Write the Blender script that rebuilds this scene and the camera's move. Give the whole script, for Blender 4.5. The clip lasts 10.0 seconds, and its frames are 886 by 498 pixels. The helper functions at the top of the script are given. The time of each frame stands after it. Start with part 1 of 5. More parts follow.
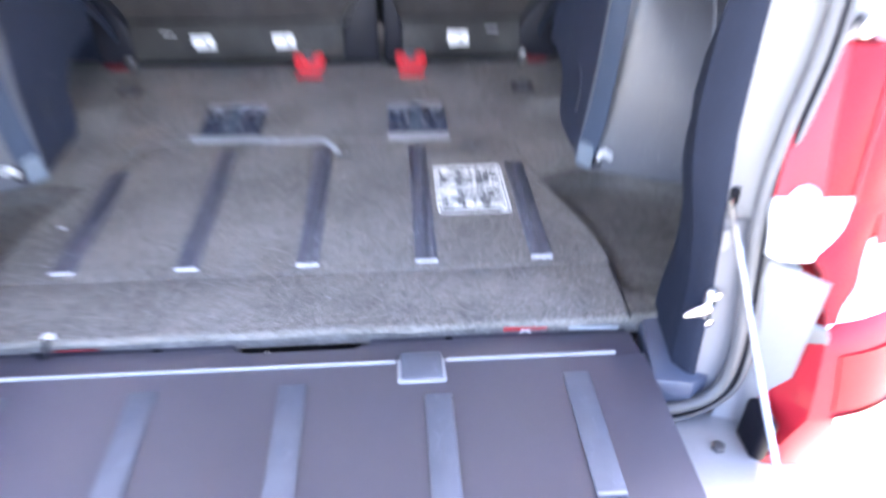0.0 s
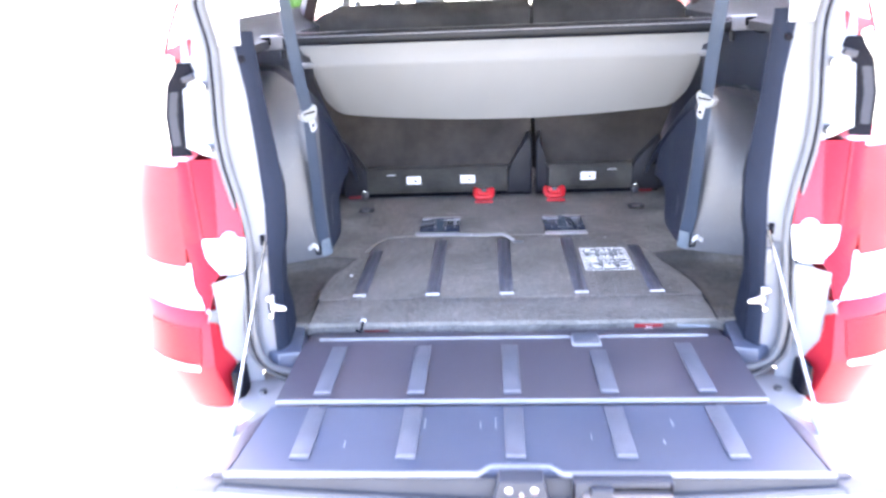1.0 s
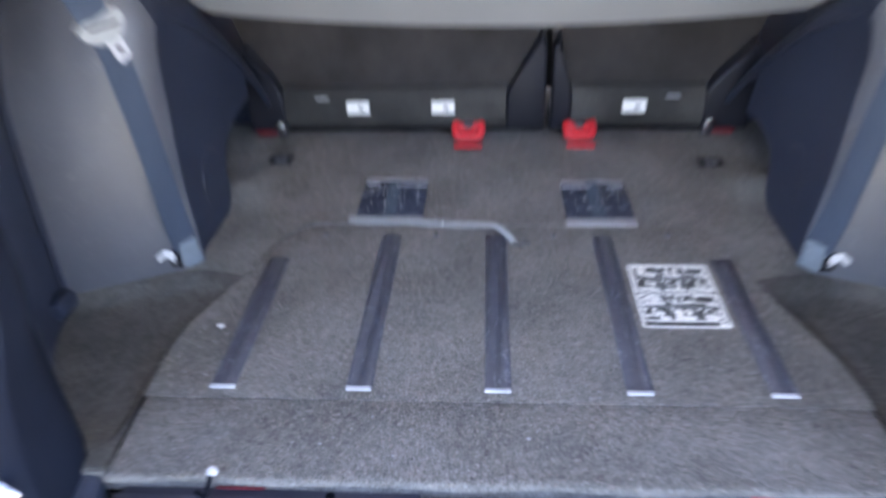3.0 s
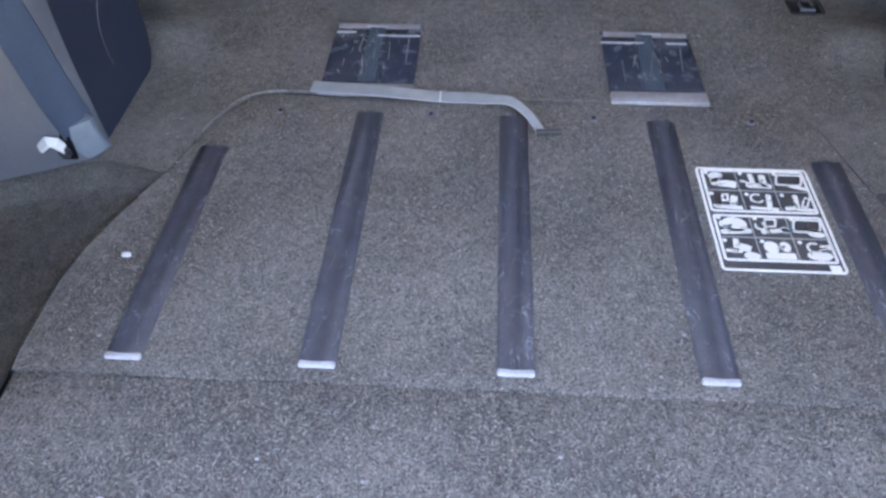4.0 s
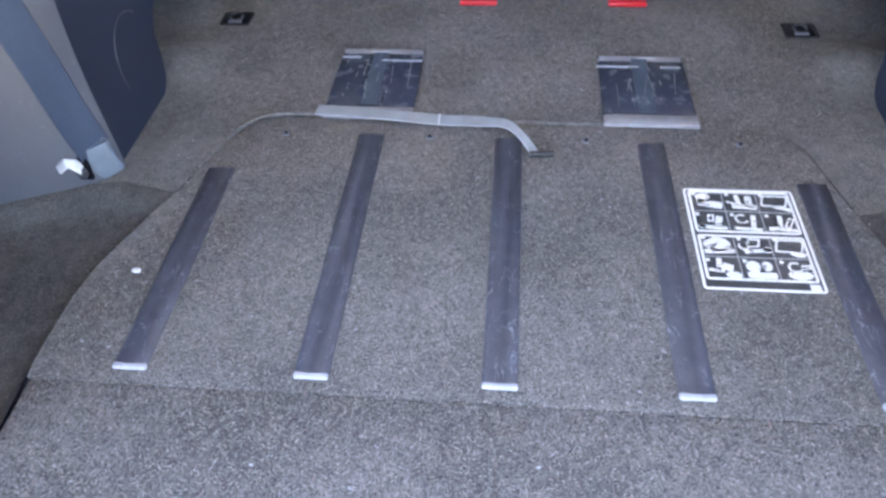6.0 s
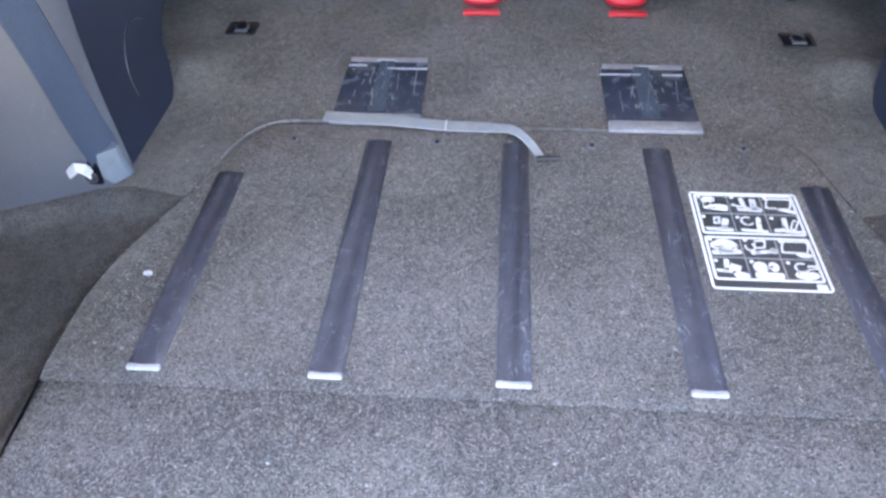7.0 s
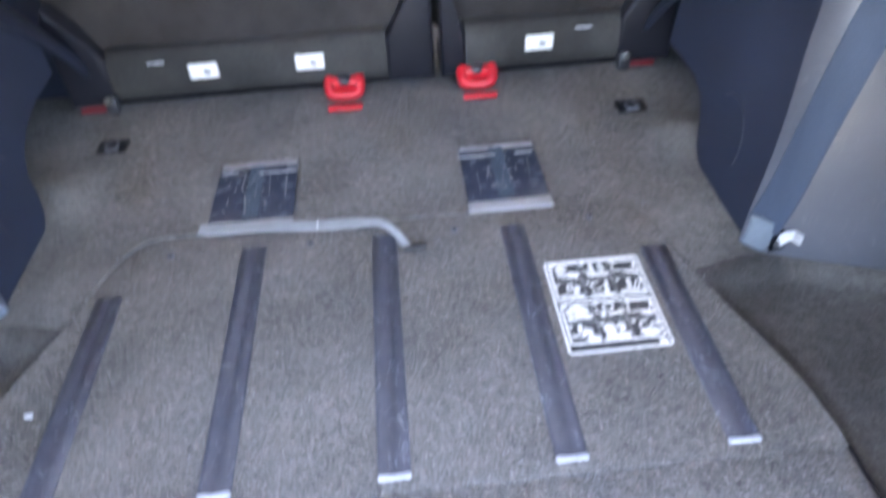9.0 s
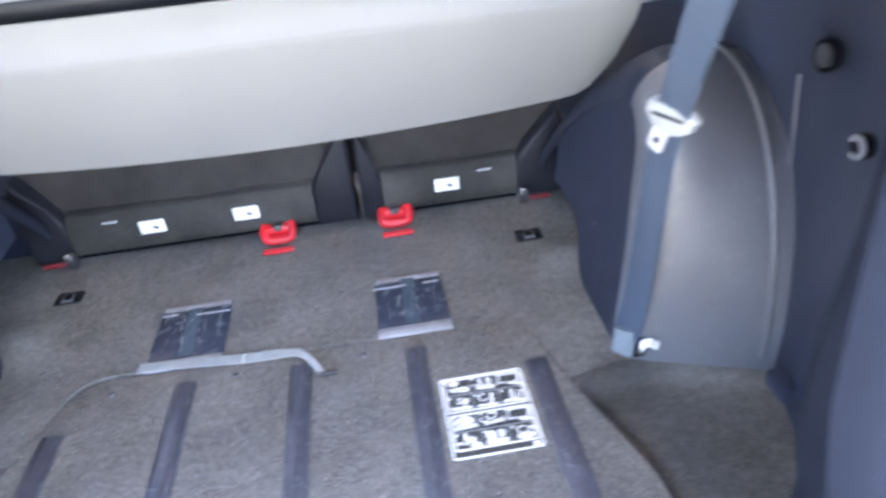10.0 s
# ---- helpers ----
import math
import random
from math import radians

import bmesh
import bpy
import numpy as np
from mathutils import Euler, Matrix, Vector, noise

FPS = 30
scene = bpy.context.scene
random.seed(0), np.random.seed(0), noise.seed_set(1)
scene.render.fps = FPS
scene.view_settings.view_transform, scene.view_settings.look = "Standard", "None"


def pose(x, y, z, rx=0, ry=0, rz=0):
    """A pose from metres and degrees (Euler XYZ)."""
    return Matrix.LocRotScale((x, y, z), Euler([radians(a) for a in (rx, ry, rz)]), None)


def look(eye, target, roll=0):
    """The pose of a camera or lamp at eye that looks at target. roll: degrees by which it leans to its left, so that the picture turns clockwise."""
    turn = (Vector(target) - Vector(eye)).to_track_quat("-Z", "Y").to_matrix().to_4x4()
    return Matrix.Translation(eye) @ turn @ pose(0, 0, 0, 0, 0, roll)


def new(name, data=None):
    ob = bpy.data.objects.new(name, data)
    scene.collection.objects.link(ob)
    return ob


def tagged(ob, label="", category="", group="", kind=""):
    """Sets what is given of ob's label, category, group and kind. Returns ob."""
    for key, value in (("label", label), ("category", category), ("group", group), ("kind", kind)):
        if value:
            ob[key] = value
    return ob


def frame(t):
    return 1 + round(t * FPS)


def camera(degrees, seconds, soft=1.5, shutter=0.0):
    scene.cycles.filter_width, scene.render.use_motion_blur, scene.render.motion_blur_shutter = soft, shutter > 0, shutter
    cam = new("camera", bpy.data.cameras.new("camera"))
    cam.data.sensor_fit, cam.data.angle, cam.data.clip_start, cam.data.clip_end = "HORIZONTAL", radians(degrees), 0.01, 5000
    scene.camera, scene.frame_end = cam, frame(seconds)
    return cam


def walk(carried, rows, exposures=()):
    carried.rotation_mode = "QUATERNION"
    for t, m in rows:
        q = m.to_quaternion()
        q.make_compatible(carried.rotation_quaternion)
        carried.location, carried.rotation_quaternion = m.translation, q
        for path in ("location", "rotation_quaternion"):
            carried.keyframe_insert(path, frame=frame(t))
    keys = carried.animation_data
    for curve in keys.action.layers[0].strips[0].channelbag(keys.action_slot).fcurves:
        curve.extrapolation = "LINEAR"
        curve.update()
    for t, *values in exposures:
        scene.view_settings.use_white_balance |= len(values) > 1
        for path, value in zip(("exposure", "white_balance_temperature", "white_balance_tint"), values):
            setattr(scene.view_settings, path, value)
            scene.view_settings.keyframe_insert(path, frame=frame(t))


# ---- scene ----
cam = camera(64.2, 10.0, soft=2.7, shutter=0.8)
PATH = [
    (0, (0.134, -0.723, 1.35), (0.257, 0.894, 0.179), 0.5),
    (0.2, (0.112, -0.897, 1.383), (0.178, 0.846, 0.404), 1.0),
    (0.5, (0.053, -1.11, 1.43), (-0.068, 0.696, 0.579), -1.1),
    (0.8, (-0.015, -1.316, 1.427), (-0.169, 0.541, 0.701), -3.4),
    (1, (-0.036, -1.425, 1.429), (-0.178, 0.435, 0.707), -2.8),
    (1.5, (-0.047, -1.54, 1.439), (-0.166, 0.34, 0.767), -1.2),
    (2, (-0.018, -1.38, 1.429), (-0.143, 0.497, 0.752), -1.5),
    (2.2, (0.014, -1.217, 1.431), (-0.116, 0.658, 0.748), -1.9),
    (3.3, (-0.037, -0.317, 1.284), (-0.148, 1.178, -0.04), -2.0),
    (3.5, (-0.043, -0.234, 1.247), (-0.135, 1.152, -0.192), -1.6),
    (4, (-0.042, -0.204, 1.246), (-0.147, 1.139, -0.232), -1.3),
    (4.2, (-0.022, -0.210, 1.233), (-0.125, 1.134, -0.244), -2.3),
    (4.3, (-0.001, -0.211, 1.232), (-0.091, 1.124, -0.254), -2.9),
    (4.5, (0.057, -0.208, 1.229), (0.056, 1.107, -0.277), -2.1),
    (4.7, (0.071, -0.221, 1.227), (0.186, 1.096, -0.274), 1.3),
    (4.8, (0.073, -0.224, 1.228), (0.209, 1.084, -0.279), 2.0),
    (5, (0.06, -0.227, 1.226), (0.184, 1.056, -0.303), 2.6),
    (5.2, (0.037, -0.233, 1.222), (0.115, 1.062, -0.300), 2.0),
    (5.5, (0.009, -0.22, 1.254), (-0.053, 1.067, -0.276), -1.0),
    (5.8, (-0.009, -0.224, 1.262), (-0.146, 1.145, -0.190), -2.2),
    (6, (-0.008, -0.221, 1.272), (-0.177, 1.147, -0.177), -2.9),
    (6.2, (-0.016, -0.233, 1.268), (-0.183, 1.164, -0.153), -2.2),
    (7.3, (-0.032, -0.239, 1.266), (-0.170, 1.166, -0.151), -2.5),
    (7.5, (-0.035, -0.234, 1.268), (-0.174, 1.149, -0.17), -3.0),
    (8, (-0.023, -0.235, 1.266), (-0.12, 1.129, -0.194), -2.7),
    (8.5, (-0.004, -0.242, 1.277), (-0.009, 1.121, -0.187), -2.2),
    (8.7, (0.007, -0.246, 1.285), (0.048, 1.177, -0.119), -2.3),
    (9, (0.038, -0.241, 1.342), (0.112, 1.254, 0.015), -3.6),
    (9.2, (0.040, -0.253, 1.363), (0.163, 1.284, 0.089), -3.2),
    (9.5, (0.072, -0.283, 1.396), (0.163, 1.319, 0.202), -7.2),
    (9.7, (0.095, -0.329, 1.418), (0.231, 1.329, 0.307), -5.5),
    (10, (0.167, -0.363, 1.429), (0.301, 1.328, 0.37), -6.1),
]
walk(cam, [(t, look(eye, target, roll)) for t, eye, target, roll in PATH], [(0.0, 4.40, 6550, 24), (0.5, 4.48, 6550, 24), (1.0, 4.48, 6550, 24), (1.5, 4.33, 6550, 24), (2.0, 4.05, 6600, 24), (3.5, 3.66, 6600, 20), (4.5, 3.86, 6500, 20), (5.0, 3.99, 6500, 20), (6.0, 4.03, 6600, 20), (7.5, 4.23, 6650, 20), (8.5, 4.22, 6550, 20), (9.0, 4.22, 6550, 20), (10.0, 4.44, 6500, 20)])

# ---- world and light ----
world = bpy.data.worlds.new("sky")
scene.world = world
world.use_nodes = True
wn = world.node_tree
bg = wn.nodes["Background"]
sky = wn.nodes.new("ShaderNodeTexSky")
sky.sky_type, sky.sun_disc = "NISHITA", False
SUN_ELEVATION, SUN_AZIMUTH = 61.0, 0.0
sky.sun_elevation, sky.sun_rotation = radians(SUN_ELEVATION), radians(SUN_AZIMUTH)
sky.air_density, sky.dust_density = 1.0, 2.0
wn.links.new(sky.outputs[0], bg.inputs[0])
bg.inputs[1].default_value = 0.15
sun = new("sun", bpy.data.lights.new("sun", "SUN"))
sun.data.energy, sun.data.angle, sun.data.color = 4.5, radians(0.5), (1.0, 0.95, 0.87)
az, el = radians(SUN_AZIMUTH), radians(SUN_ELEVATION)
sun.matrix_world = look((0, 0, 20), (-20 * math.sin(az) * math.cos(el), -20 * math.cos(az) * math.cos(el), 20 - 20 * math.sin(el)))

# ---- materials ----


def surf(name, c1, c2, scale=40, rough=0.6, bump=0.0, bump_scale=400, metal=0.0, coat=0.0, fine=0.5, spec=0.5,
         rough_var=0.12, scuff=0.0, scuff_colour=(0.5, 0.5, 0.52), sheen=0.0, speck=0.0, lo=0.32, hi=0.68, mottle=0.0, speck_colour=(0.3, 0.28, 0.25), stretch=(1, 1, 1)):
    """Node material with broad and fine colour variation, fine relief and optional scratches and specks."""
    m = bpy.data.materials.new(name)
    m.use_nodes = True
    nt, p = m.node_tree, m.node_tree.nodes["Principled BSDF"]
    link, node = nt.links.new, nt.nodes.new
    co = node("ShaderNodeTexCoord")
    mp = node("ShaderNodeMapping")
    mp.inputs["Scale"].default_value = stretch
    link(co.outputs["Object"], mp.inputs["Vector"])
    broad, small = node("ShaderNodeTexNoise"), node("ShaderNodeTexNoise")
    broad.inputs["Scale"].default_value, broad.inputs["Detail"].default_value = scale, 4
    small.inputs["Scale"].default_value, small.inputs["Detail"].default_value = bump_scale, 3
    link(mp.outputs[0], broad.inputs["Vector"])
    link(mp.outputs[0], small.inputs["Vector"])
    mixf = node("ShaderNodeMix")
    mixf.inputs["Factor"].default_value = fine
    link(broad.outputs["Fac"], mixf.inputs["A"])
    link(small.outputs["Fac"], mixf.inputs["B"])
    ramp = node("ShaderNodeValToRGB")
    ramp.color_ramp.elements[0].position, ramp.color_ramp.elements[1].position = lo, hi
    ramp.color_ramp.elements[0].color, ramp.color_ramp.elements[1].color = (*c1, 1), (*c2, 1)
    link(mixf.outputs["Result"], ramp.inputs["Fac"])
    colour = ramp.outputs["Color"]
    if speck:
        sp = node("ShaderNodeTexNoise")
        sp.inputs["Scale"].default_value, sp.inputs["Detail"].default_value = bump_scale * 0.55, 2
        link(mp.outputs[0], sp.inputs["Vector"])
        cut = node("ShaderNodeMapRange")
        cut.inputs["From Min"].default_value, cut.inputs["From Max"].default_value = 0.60, 0.72
        cut.inputs["To Max"].default_value = speck
        link(sp.outputs["Fac"], cut.inputs["Value"])
        mx = node("ShaderNodeMix")
        mx.data_type = "RGBA"
        link(cut.outputs[0], mx.inputs["Factor"])
        link(colour, mx.inputs["A"])
        mx.inputs["B"].default_value = (*speck_colour, 1)
        colour = mx.outputs["Result"]
    if scuff:
        sc = node("ShaderNodeTexNoise")
        sc.inputs["Scale"].default_value, sc.inputs["Detail"].default_value, sc.inputs["Distortion"].default_value = 34, 3, 0.6
        mp2 = node("ShaderNodeMapping")
        mp2.inputs["Scale"].default_value = (2.6, 0.7, 1.0)
        mp2.inputs["Rotation"].default_value = (0, 0, 0.2)
        link(co.outputs["Object"], mp2.inputs["Vector"])
        link(mp2.outputs[0], sc.inputs["Vector"])
        off, bent = node("ShaderNodeMath"), node("ShaderNodeMath")
        off.operation, bent.operation = "SUBTRACT", "ABSOLUTE"
        off.inputs[1].default_value = 0.5
        link(sc.outputs["Fac"], off.inputs[0])
        link(off.outputs[0], bent.inputs[0])
        cut = node("ShaderNodeMapRange")
        cut.inputs["From Min"].default_value, cut.inputs["From Max"].default_value = 0.002, 0.016
        cut.inputs["To Min"].default_value, cut.inputs["To Max"].default_value = scuff, 0.0
        link(bent.outputs[0], cut.inputs["Value"])
        where, times_ = node("ShaderNodeMapRange"), node("ShaderNodeMath")
        patch = node("ShaderNodeTexNoise")
        patch.inputs["Scale"].default_value, patch.inputs["Detail"].default_value = 38, 2
        link(co.outputs["Object"], patch.inputs["Vector"])
        where.inputs["From Min"].default_value, where.inputs["From Max"].default_value = 0.46, 0.62
        link(patch.outputs["Fac"], where.inputs["Value"])
        times_.operation = "MULTIPLY"
        link(cut.outputs[0], times_.inputs[0])
        link(where.outputs[0], times_.inputs[1])
        mx = node("ShaderNodeMix")
        mx.data_type = "RGBA"
        link(times_.outputs[0], mx.inputs["Factor"])
        link(colour, mx.inputs["A"])
        mx.inputs["B"].default_value = (*scuff_colour, 1)
        colour = mx.outputs["Result"]
    if mottle:
        mo = node("ShaderNodeTexNoise")
        mo.inputs["Scale"].default_value, mo.inputs["Detail"].default_value = 7.0, 5
        link(co.outputs["Object"], mo.inputs["Vector"])
        cut = node("ShaderNodeMapRange")
        cut.inputs["From Min"].default_value, cut.inputs["From Max"].default_value = 0.35, 0.65
        cut.inputs["To Min"].default_value, cut.inputs["To Max"].default_value = 1 - mottle, 1 + mottle * 0.6
        link(mo.outputs["Fac"], cut.inputs["Value"])
        mx = node("ShaderNodeMix")
        mx.data_type, mx.blend_type = "RGBA", "MULTIPLY"
        mx.inputs["Factor"].default_value = 1.0
        link(colour, mx.inputs["A"])
        link(cut.outputs[0], mx.inputs["B"])
        colour = mx.outputs["Result"]
    link(colour, p.inputs["Base Color"])
    rr = node("ShaderNodeMapRange")
    rr.inputs["To Min"].default_value, rr.inputs["To Max"].default_value = max(0.02, rough - rough_var), min(1, rough + rough_var)
    link(broad.outputs["Fac"], rr.inputs["Value"])
    link(rr.outputs[0], p.inputs["Roughness"])
    p.inputs["Metallic"].default_value = metal
    p.inputs["Specular IOR Level"].default_value = spec
    p.inputs["Coat Weight"].default_value = coat
    p.inputs["Coat Roughness"].default_value = 0.04
    p.inputs["Sheen Weight"].default_value = sheen
    p.inputs["Sheen Roughness"].default_value = 0.6
    if bump:
        b = node("ShaderNodeBump")
        b.inputs["Strength"].default_value, b.inputs["Distance"].default_value = bump, 0.0015
        link(small.outputs["Fac"], b.inputs["Height"])
        link(b.outputs[0], p.inputs["Normal"])
    return m


CARPET = surf("boot_carpet", (0.103, 0.096, 0.087), (0.27, 0.252, 0.229), 70, 0.95, 1.0, 520, fine=0.72, spec=0.1, speck=0.5, speck_colour=(0.43, 0.41, 0.37), lo=0.36, hi=0.64, mottle=0.24)
PANEL_CARPET = surf("panel_carpet", (0.10, 0.093, 0.085), (0.27, 0.252, 0.228), 70, 0.95, 1.0, 520, fine=0.72, spec=0.1, speck=0.5, speck_colour=(0.42, 0.40, 0.37), lo=0.36, hi=0.64, mottle=0.24)
# darker copy of the boot carpet: shade of the sunk sides as colour
SHADED_CARPET = surf("shaded_carpet", (0.060, 0.056, 0.052), (0.160, 0.150, 0.137), 70, 0.95, 1.0, 520, fine=0.72, spec=0.1, speck=0.3, lo=0.36, hi=0.64, mottle=0.24)
LEDGE = surf("ledge_trim", (0.026, 0.027, 0.033), (0.038, 0.039, 0.047), 8, 0.6, 0.3, 900, fine=0.4, spec=0.2)
STRIP = surf("strip_rubber", (0.034, 0.036, 0.049), (0.088, 0.091, 0.112), 45, 0.36, 0.25, 700, scuff=0.9, scuff_colour=(0.24, 0.24, 0.28), spec=0.6)
WORN = surf("worn_edge", (0.34, 0.34, 0.36), (0.55, 0.55, 0.57), 60, 0.5, 0.2, 500)
VINYL = surf("dark_vinyl", (0.022, 0.028, 0.044), (0.052, 0.062, 0.09), 40, 0.25, 0.15, 500, scuff=0.25, scuff_colour=(0.4, 0.42, 0.46))
CLEAR_VINYL = surf("rubbed_vinyl", (0.04, 0.055, 0.075), (0.10, 0.125, 0.15), 70, 0.2, 0.3, 300, scuff=0.6, scuff_colour=(0.4, 0.43, 0.46), stretch=(3, 0.5, 1))
VINYL_EDGE = surf("scuffed_vinyl_edge", (0.20, 0.188, 0.19), (0.36, 0.345, 0.345), 60, 0.5, 0.2, 400, scuff=0.4)
DARK_TRIM = surf("dark_trim", (0.017, 0.0212, 0.036), (0.027, 0.0330, 0.055), 8, 0.5, 0.3, 900, fine=0.4, spec=0.4)
FELT_TRIM = surf("felt_trim", (0.008, 0.0105, 0.019), (0.015, 0.0195, 0.033), 10, 0.75, 0.6, 700, fine=0.6, spec=0.12)
GREY_TRIM = surf("grey_trim", (0.077, 0.080, 0.093), (0.106, 0.110, 0.126), 9, 0.35, 0.3, 800, spec=1.0, fine=0.4, scuff=0.3, scuff_colour=(0.24, 0.24, 0.24))
LIGHT_TRIM = surf("light_grey_trim", (0.36, 0.36, 0.37), (0.42, 0.42, 0.43), 6, 0.45, 0.2, 800, fine=0.3)
PILLAR_LIGHT = surf("light_pillar_trim", (0.165, 0.165, 0.172), (0.20, 0.20, 0.208), 6, 0.45, 0.2, 800, fine=0.3)
BELT_END = surf("belt_end", (0.13, 0.155, 0.18), (0.2, 0.23, 0.26), 60, 0.6, 0.6, 700, fine=0.5)
SEAT_FELT = surf("seat_felt", (0.036, 0.034, 0.031), (0.075, 0.07, 0.064), 16, 0.92, 0.8, 600, fine=0.65, spec=0.2, mottle=0.35, speck=0.25, speck_colour=(0.16, 0.15, 0.14))
SEAT_CLOTH = surf("seat_cloth", (0.030, 0.026, 0.024), (0.060, 0.053, 0.050), 25, 0.9, 0.9, 900, fine=0.6, spec=0.2, mottle=0.3)
COVER = surf("cover_vinyl", (0.150, 0.152, 0.151), (0.176, 0.178, 0.176), 5, 0.6, 0.3, 1000, fine=0.35, spec=0.25)
WEBBING = surf("belt_webbing", (0.034, 0.048, 0.074), (0.058, 0.078, 0.114), 30, 0.55, 0.5, 900, fine=0.5, stretch=(1, 1, 0.25))
STRAP = surf("grey_strap", (0.25, 0.26, 0.26), (0.36, 0.37, 0.37), 60, 0.7, 0.5, 900, fine=0.5)
WHITE_STRAP = surf("white_strap", (0.62, 0.62, 0.62), (0.75, 0.75, 0.74), 40, 0.6, 0.3, 900)
RED_PLASTIC = surf("red_plastic", (0.55, 0.012, 0.02), (0.68, 0.02, 0.03), 20, 0.35, 0.1, 500)
RED_LABEL = surf("red_label", (0.4, 0.015, 0.02), (0.5, 0.025, 0.03), 40, 0.5, 0.1, 500)
DULL_RED = surf("dull_red", (0.15, 0.010, 0.016), (0.21, 0.014, 0.02), 40, 0.5, 0.1, 500)
WHITE_PRINT = surf("white_print", (0.88, 0.86, 0.80), (0.94, 0.92, 0.86), 60, 0.5, 0.05, 500)
GREY_PRINT = surf("grey_print", (0.30, 0.30, 0.30), (0.40, 0.40, 0.39), 60, 0.5, 0.05, 500)
STICKER_BLACK = surf("sticker_black", (0.034, 0.035, 0.036), (0.052, 0.053, 0.053), 50, 0.35, 0.05, 500)
CHROME = surf("bright_metal", (0.62, 0.62, 0.62), (0.72, 0.72, 0.72), 40, 0.2, 0.05, 500, metal=1.0, rough_var=0.08)
DARK_METAL = surf("dark_metal", (0.08, 0.08, 0.085), (0.14, 0.14, 0.15), 60, 0.4, 0.1, 500, metal=0.8)
SILVER_PAINT = surf("silver_paint", (0.24, 0.24, 0.25), (0.29, 0.29, 0.30), 7, 0.35, 0.05, 400, coat=0.5, metal=0.2)
RED_PAINT = surf("red_paint", (0.30, 0.012, 0.020), (0.35, 0.016, 0.026), 6, 0.4, 0.0, 400, coat=0.12, spec=0.2)
BODY_BLACK = surf("black_plastic", (0.004, 0.004, 0.006), (0.008, 0.008, 0.012), 12, 0.5, 0.2, 700, spec=0.06)
LOWER_GREY = surf("lower_grey_plastic", (0.13, 0.135, 0.135), (0.17, 0.175, 0.175), 12, 0.55, 0.3, 700)
LENS_DARK = surf("dark_red_lens", (0.21, 0.003, 0.008), (0.26, 0.004, 0.011), 10, 0.3, 0.0, 400, coat=0.05, rough_var=0.04, spec=0.2)
LENS_RED = surf("red_lens", (0.34, 0.019, 0.028), (0.40, 0.025, 0.036), 10, 0.3, 0.0, 400, coat=0.06, rough_var=0.04, spec=0.2)
LENS_SIDE = surf("side_lens", (0.22, 0.030, 0.032), (0.27, 0.040, 0.042), 10, 0.3, 0.0, 400, rough_var=0.04, spec=0.06)
LENS_CLEAR = surf("clear_lens", (0.75, 0.75, 0.75), (0.82, 0.82, 0.82), 10, 0.12, 0.0, 400, coat=1.0, rough_var=0.04)
SEAL = surf("seal_rubber", (0.060, 0.060, 0.064), (0.092, 0.092, 0.097), 20, 0.45, 0.15, 600)
LID = surf("tailgate_plastic", (0.038, 0.035, 0.048), (0.055, 0.051, 0.068), 5, 0.30, 0.2, 900, fine=0.35, spec=0.75, rough_var=0.05, speck=0.12, speck_colour=(0.15, 0.15, 0.17))
EDGE_GREY = surf("edge_grey", (0.21, 0.21, 0.222), (0.27, 0.27, 0.285), 30, 0.45, 0.2, 700, fine=0.5)
HINGE_BLACK = surf("hinge_cover_plastic", (0.011, 0.011, 0.015), (0.019, 0.019, 0.025), 12, 0.45, 0.2, 700, fine=0.4, spec=0.25)
CASSETTE = surf("cassette_black", (0.010, 0.010, 0.012), (0.017, 0.017, 0.02), 12, 0.45, 0.1, 700, fine=0.4, spec=0.2)
# bluer than the tailgate plastic: the sky's reflection is mixed into the base colour
LINER = surf("tailgate_liner", (0.037, 0.047, 0.074), (0.054, 0.067, 0.101), 5, 0.3, 0.2, 900, fine=0.35, rough_var=0.05, spec=0.7, speck=0.12, speck_colour=(0.16, 0.17, 0.2))
LATCH_GREY = surf("latch_grey", (0.11, 0.112, 0.125), (0.14, 0.142, 0.158), 10, 0.45, 0.2, 700)
LID_STRIP = surf("tailgate_strip", (0.066, 0.071, 0.088), (0.097, 0.103, 0.124), 25, 0.36, 0.2, 800, scuff=0.2, scuff_colour=(0.25, 0.25, 0.3))
LID_FACE = surf("tailgate_inner_face", (0.030, 0.032, 0.040), (0.044, 0.046, 0.056), 10, 0.5, 0.2, 700, spec=0.25)
HEADLINER = surf("headliner", (0.60, 0.585, 0.55), (0.68, 0.665, 0.63), 20, 0.95, 0.4, 600, spec=0.1)
BROWN_PILLAR = surf("dark_pillar", (0.035, 0.022, 0.025), (0.05, 0.032, 0.035), 15, 0.6, 0.2, 600)
GROUND = surf("dry_grass_ground", (0.255, 0.255, 0.20), (0.43, 0.43, 0.375), 1.2, 0.95, 0.5, 30, fine=0.5, spec=0.1)
LEAF = surf("hedge_leaves", (0.035, 0.09, 0.012), (0.075, 0.16, 0.025), 1.5, 0.6, 0.0, 20, fine=0.5)

